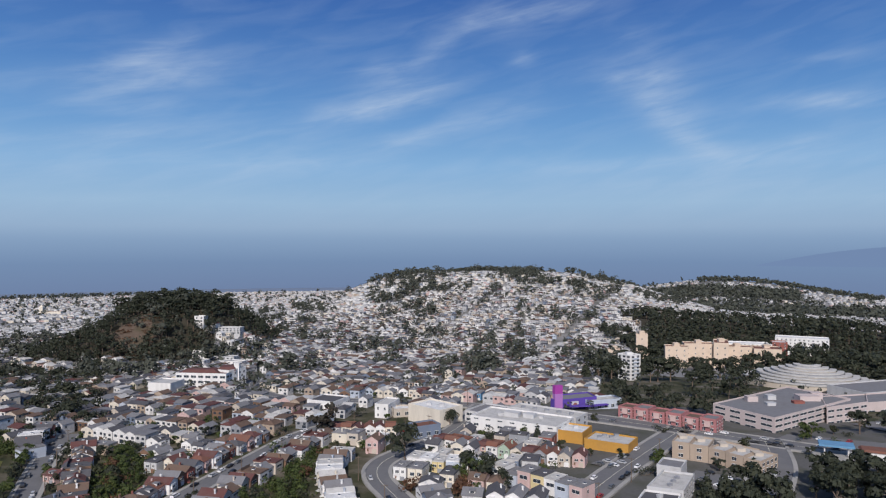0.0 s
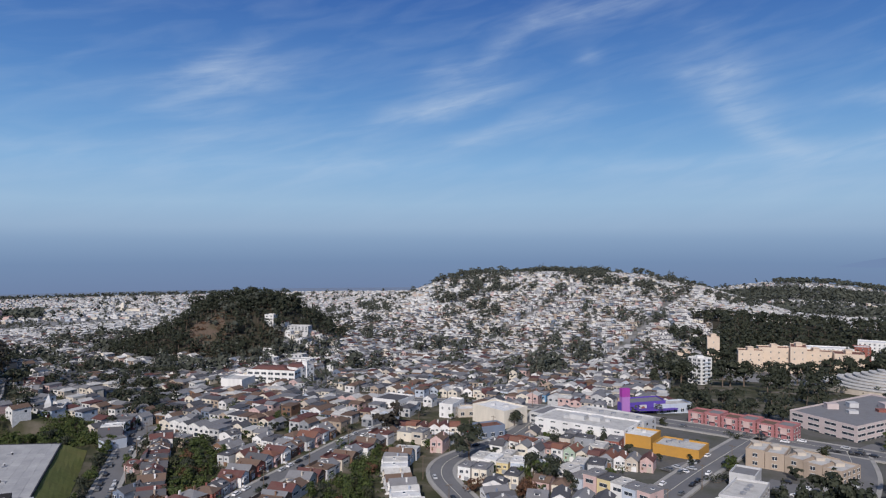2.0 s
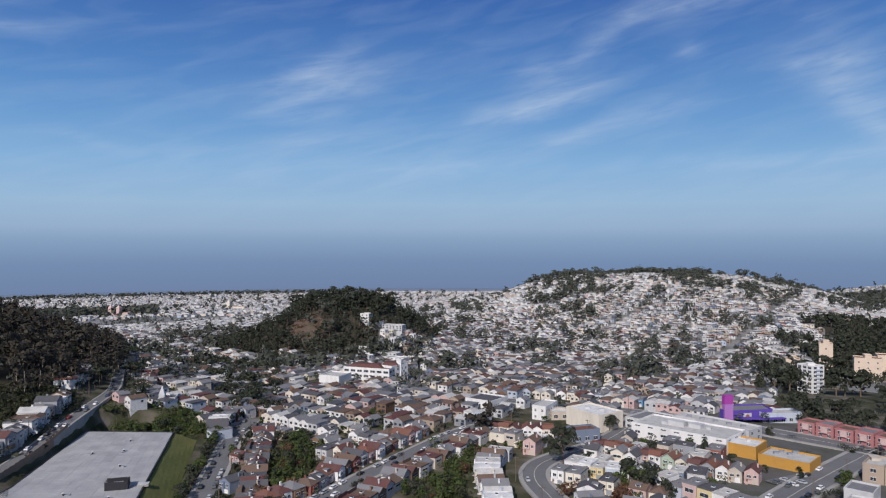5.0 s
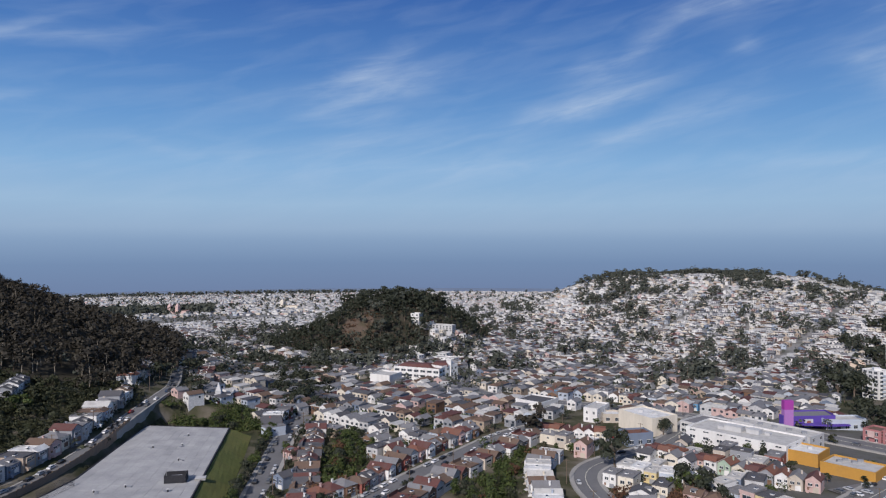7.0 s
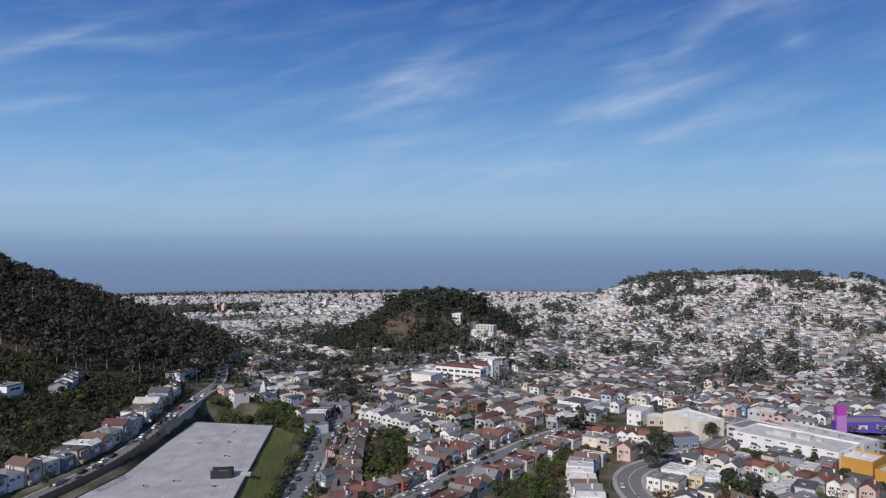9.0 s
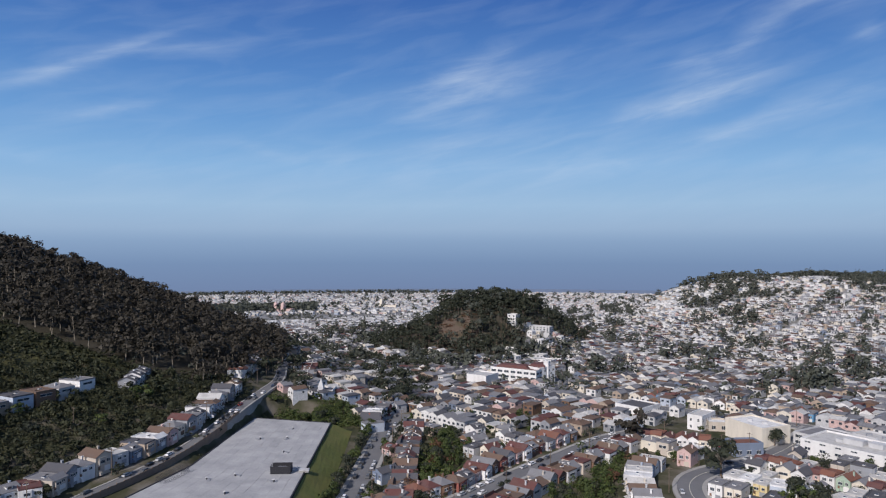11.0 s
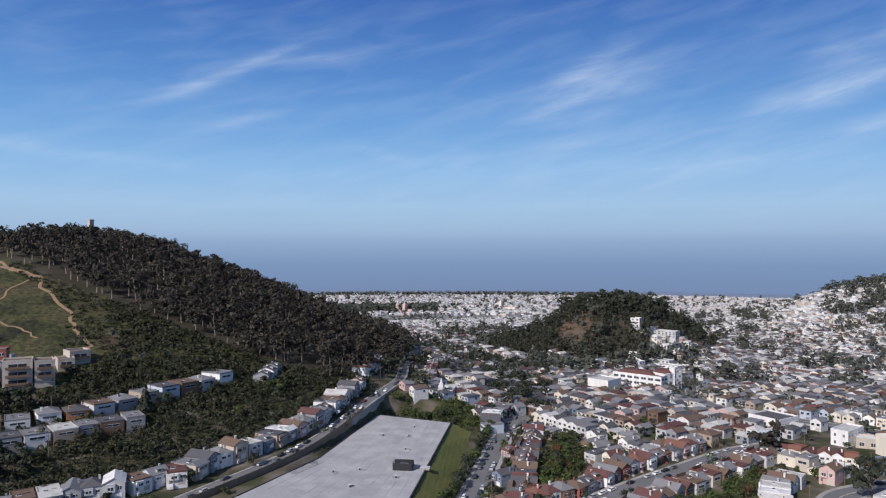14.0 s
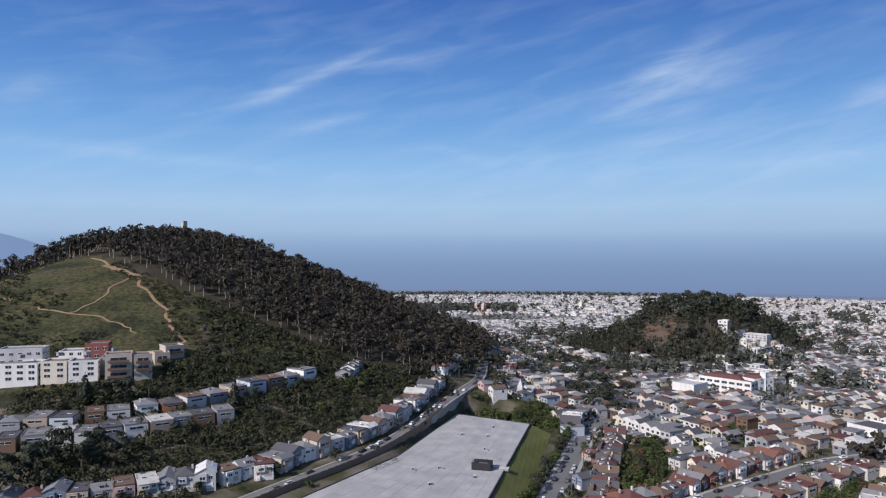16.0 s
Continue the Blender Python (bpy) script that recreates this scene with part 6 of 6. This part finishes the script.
# ---- single trees and shrubs near by ----
for kind, x, y, h, leaf in (("cypress", -50, 293, 15, "gum"), ("cypress", -14.5, 264, 14, "dark"), ("round", 9, 246, 9, "dark"), ("round", 16, 243, 9.5, "dark"), ("cypress", 14, 236, 9, "dark"), ("round", 3, 313, 8, "dark"), ("round", 12, 239, 8.5, "green"), ("round", 20, 233, 7.5, "dark"), ("round", 6, 240, 6.5, "green"), ("conifer", 38, 282, 9, "dark"),
                            ("conifer", 86, 214, 13, "dark"), ("conifer", 96, 216, 15, "dark"), ("cypress", 90, 205, 10, "dark"), ("conifer", 104, 212, 12, "dark"), ("cypress", 128, 226, 13, "dark"), ("cypress", 140, 224, 14, "dark"), ("cypress", 152, 232, 12, "dark"), ("cypress", 120, 214, 11, "dark"), ("cypress", 160, 240, 12, "dark"),
                            ("cypress", 92, 372, 13, "dark"), ("cypress", 108, 366, 11, "dark"), ("cypress", 116, 372, 11, "dark"), ("conifer", 124, 348, 10, "dark"), ("cypress", 152, 290, 9, "green"), ("cypress", 178, 300, 11, "dark"), ("cypress", 190, 296, 12, "dark"),
                            ("conifer", -287, 117, 13, "dark"), ("cypress", -277, 128, 12, "dark"), ("cypress", -284, 124, 10, "dark"), ("cypress", -243, 84, 12, "dark"), ("cypress", -238, 96, 11, "dark"), ("cypress", -250, 93, 12, "dark"), ("cypress", -236, 106, 9, "dark"), ("cypress", -247, 104, 10, "dark"), ("cypress", -234, 70, 12, "dark"), ("cypress", -246, 78, 11, "dark"), ("cypress", -230, 82, 9, "dark"), ("conifer", -250, 160, 12, "dark"), ("cypress", -236, 214, 9, "green")):
    tree(kind, x, y, h, leaf, int(abs(x)) % 2)
for cx, cy, rx, ry, n, leafs in ((-178, 268, 16, 10, 22, ("green", "dark", "green")), (-120, 180, 8, 20, 10, ("green", "dark")), (-48, 240, 6, 30, 18, ("green", "shrub", "russet")), (-62, 208, 10, 14, 10, ("dark", "green", "russet")), (8, 228, 8, 6, 6, ("russet", "green")), (-10, 240, 3, 12, 6, ("green", "russet")), (74, 262, 8, 8, 5, ("green",))):
    for k in range(n):
        x, y = cx + draw.uniform(-1, 1) * rx, cy + draw.uniform(-1, 1) * ry
        if all((x - a) ** 2 + (y - b_) ** 2 > 5.0 ** 2 for a, b_, c_ in BUSY):
            tree(draw.choice(("round", "shrub", "round")), x, y, draw.uniform(3, 6.5), draw.choice(leafs), k % 3)
for k, (p, d) in enumerate(along([(-98, 190), (-106, 218), (-114, 246), (-125, 274)], 1.7)):
    x, y = p.x + draw.uniform(-3.5, 3.5), p.y + draw.uniform(-3, 3)
    tree(draw.choice(("round", "shrub", "round")), x, y, draw.uniform(3, 6.5), draw.choice(("green", "shrub", "dark", "green", "russet")), k % 3)
for k, (x, y) in enumerate(((78, 207), (84, 212), (89, 206), (94, 213), (99, 207), (82, 218), (96, 220), (118, 222), (126, 218), (133, 226), (141, 221), (148, 229), (156, 234), (163, 240), (136, 214), (150, 220), (126, 232), (144, 238))):
    tree(("conifer" if k < 7 and k % 2 else "cypress"), x, y, draw.uniform(9, 13.5), "dark", k % 3)
garden = sorted(garden, key=lambda g: math.hypot(*g))
garden_far = [(x, y, tr.uniform(3.5, 8)) for x, y in garden if math.hypot(x, y) > 345 and tr.random() < 0.6]
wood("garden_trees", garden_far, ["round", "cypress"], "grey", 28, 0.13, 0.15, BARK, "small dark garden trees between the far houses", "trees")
for k, (x, y) in enumerate(g for g in garden if math.hypot(*g) <= 345):
    if all((x - a) ** 2 + (y - b_) ** 2 > (c_ * 0.62 + 0.6) ** 2 for a, b_, c_ in BUSY):
        tree(draw.choice(("round", "shrub", "cypress")), x, y, draw.uniform(2.5, 6), draw.choice(("dark", "green", "dark", "shrub")), k % 3)
for k, (p, d) in enumerate(along(rounded(STREET_B), 5.0)):
    for s in (-1, 1):
        if s > 0 and k % 2:
            continue
        q = p + Vector((d.y, -d.x)) * s * (6.4 + draw.uniform(-0.6, 0.8))
        tree("round", q.x, q.y, draw.uniform(3, 5.0) + (0.9 if s < 0 else 0), draw.choice(("green", "dark", "dark")), k % 3)

# large dark trees round the hospital grounds and the terraced building
for k, (x, y, h) in enumerate(((99.7, 450, 17), (107, 446, 18), (92, 452, 15), (140, 458, 18), (149, 460, 17), (134, 454, 13), (91, 350, 13), (97, 354, 14), (101, 340, 9), (107, 338, 11), (113, 342, 10), (127, 338, 12),
                               (162, 405, 12), (180, 432, 13), (190, 440, 14), (152, 428, 12), (171, 466, 15), (180, 478, 16), (194, 492, 16), (214, 520, 15), (266, 540, 20), (276, 530, 22), (286, 540, 21), (300, 530, 22), (256, 552, 19), (292, 508, 18), (310, 516, 22), (322, 500, 20), (330, 530, 22), (246, 540, 17), (172, 600, 18), (183, 604, 17), (164, 606, 17), (150, 586, 15), (158, 575, 14))):
    tree(("cypress", "round", "conifer")[k % 5 % 3], x, y, h, "dark", k % 3, 1.05)

# ---- utility poles ----
for line, side, step in ((STREET_A, -6.2, 30), (STREET_B, 6.0, 28), (STREET_C, 6.0, 28), (STREET_D, -6.8, 30), (STREET_E, 7.4, 30), ([(-252, 75), (-238, 120), (-232, 170), (-228, 205)], 0, 30), ([(-290, 84), (-262, 140), (-256, 190)], 0, 36)):
    for p, dd in along(rounded(line), step):
        q = p + Vector((dd.y, -dd.x)) * side
        utility_pole(q.x, q.y, math.degrees(math.atan2(dd.y, dd.x)) + 90)

# ---- hill tower, paths and far ridges ----
tx, ty = polar(-61.05, 640)
tw = new("hill_tower")
tw.matrix_basis = pose(tx, ty, height(tx, ty))
TOP = EYE + 640 * math.tan(radians(2.2)) - height(tx, ty)
part("shaft", Shape().box(-1.8, 1.8, -1.8, 1.8, -2, TOP).box(-2.0, 2.0, -2.0, 2.0, TOP, TOP + 0.4), [PAINTS["beige"]], tw)
tagged(tw, "pale concrete tower rising above the hilltop trees", "tower")

PATHS = [
    ([(-476.1, 198.9), (-442.5, 196.0), (-417.9, 199.2), (-398.8, 194.1), (-378.7, 193.0), (-357.7, 187.9), (-344.4, 181.9), (-334.5, 180.2), (-324.3, 179.1), (-314.5, 171.1)], 1.7),
    ([(-417.7, 195.0), (-406.0, 179.8), (-392.0, 162.9), (-387.5, 149.9), (-406.2, 142.7), (-414.7, 144.0)], 1.0),
    ([(-386.8, 150.5), (-374.2, 158.8), (-356.5, 163.0), (-343.9, 164.0), (-336.5, 162.1)], 0.8),
    ([(-486, 150), (-489, 166), (-492, 180)], 1.5),
    ([(-448.6, 194.6), (-434.1, 196.4), (-420.2, 200.3), (-412.0, 201.3)], 4.0),
    ([(-445.3, 135.6), (-437.2, 138.1), (-432.1, 136.2)], 1.0),
]
for k, (line, wide) in enumerate(PATHS):
    ribbon("path_%d" % (k + 1), rounded([(x + 2.2 * math.sin(y * 0.9 + k), y + 1.6 * math.sin(x * 0.7)) for p, q in zip(line, line[1:]) for x, y in [(p[0] + (q[0] - p[0]) * f, p[1] + (q[1] - p[1]) * f) for f in (0, 0.33, 0.66)]], 2), -wide / 2, wide / 2, 0.16, DIRT, "worn bare earth footpath across the meadow", "footpath")

# hazy far ridges beyond the town, unlit: their haze is a flat blue glow
RIDGE, rn, rl, rb = material("far_ridge_haze_glow", 1.0)
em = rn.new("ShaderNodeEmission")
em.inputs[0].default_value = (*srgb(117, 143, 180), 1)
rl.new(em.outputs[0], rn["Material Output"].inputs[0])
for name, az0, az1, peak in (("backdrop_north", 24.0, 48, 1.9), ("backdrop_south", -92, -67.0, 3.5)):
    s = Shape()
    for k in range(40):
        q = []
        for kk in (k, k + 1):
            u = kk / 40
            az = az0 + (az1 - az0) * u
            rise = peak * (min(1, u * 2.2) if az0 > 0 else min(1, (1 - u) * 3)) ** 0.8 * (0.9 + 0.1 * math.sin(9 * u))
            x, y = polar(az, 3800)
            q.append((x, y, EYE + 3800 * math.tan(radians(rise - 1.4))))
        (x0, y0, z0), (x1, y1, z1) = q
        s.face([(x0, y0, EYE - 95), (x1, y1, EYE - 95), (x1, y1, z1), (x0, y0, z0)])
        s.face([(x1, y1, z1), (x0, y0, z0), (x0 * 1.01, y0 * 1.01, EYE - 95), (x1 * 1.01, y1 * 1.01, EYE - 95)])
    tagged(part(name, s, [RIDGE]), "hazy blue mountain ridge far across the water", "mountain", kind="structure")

# ---- full size ----
for ob in list(scene.objects):
    if ob.parent is None and ob.type in ("MESH", "EMPTY"):
        ob.matrix_basis = Matrix.Scale(UNIT, 4) @ ob.matrix_basis
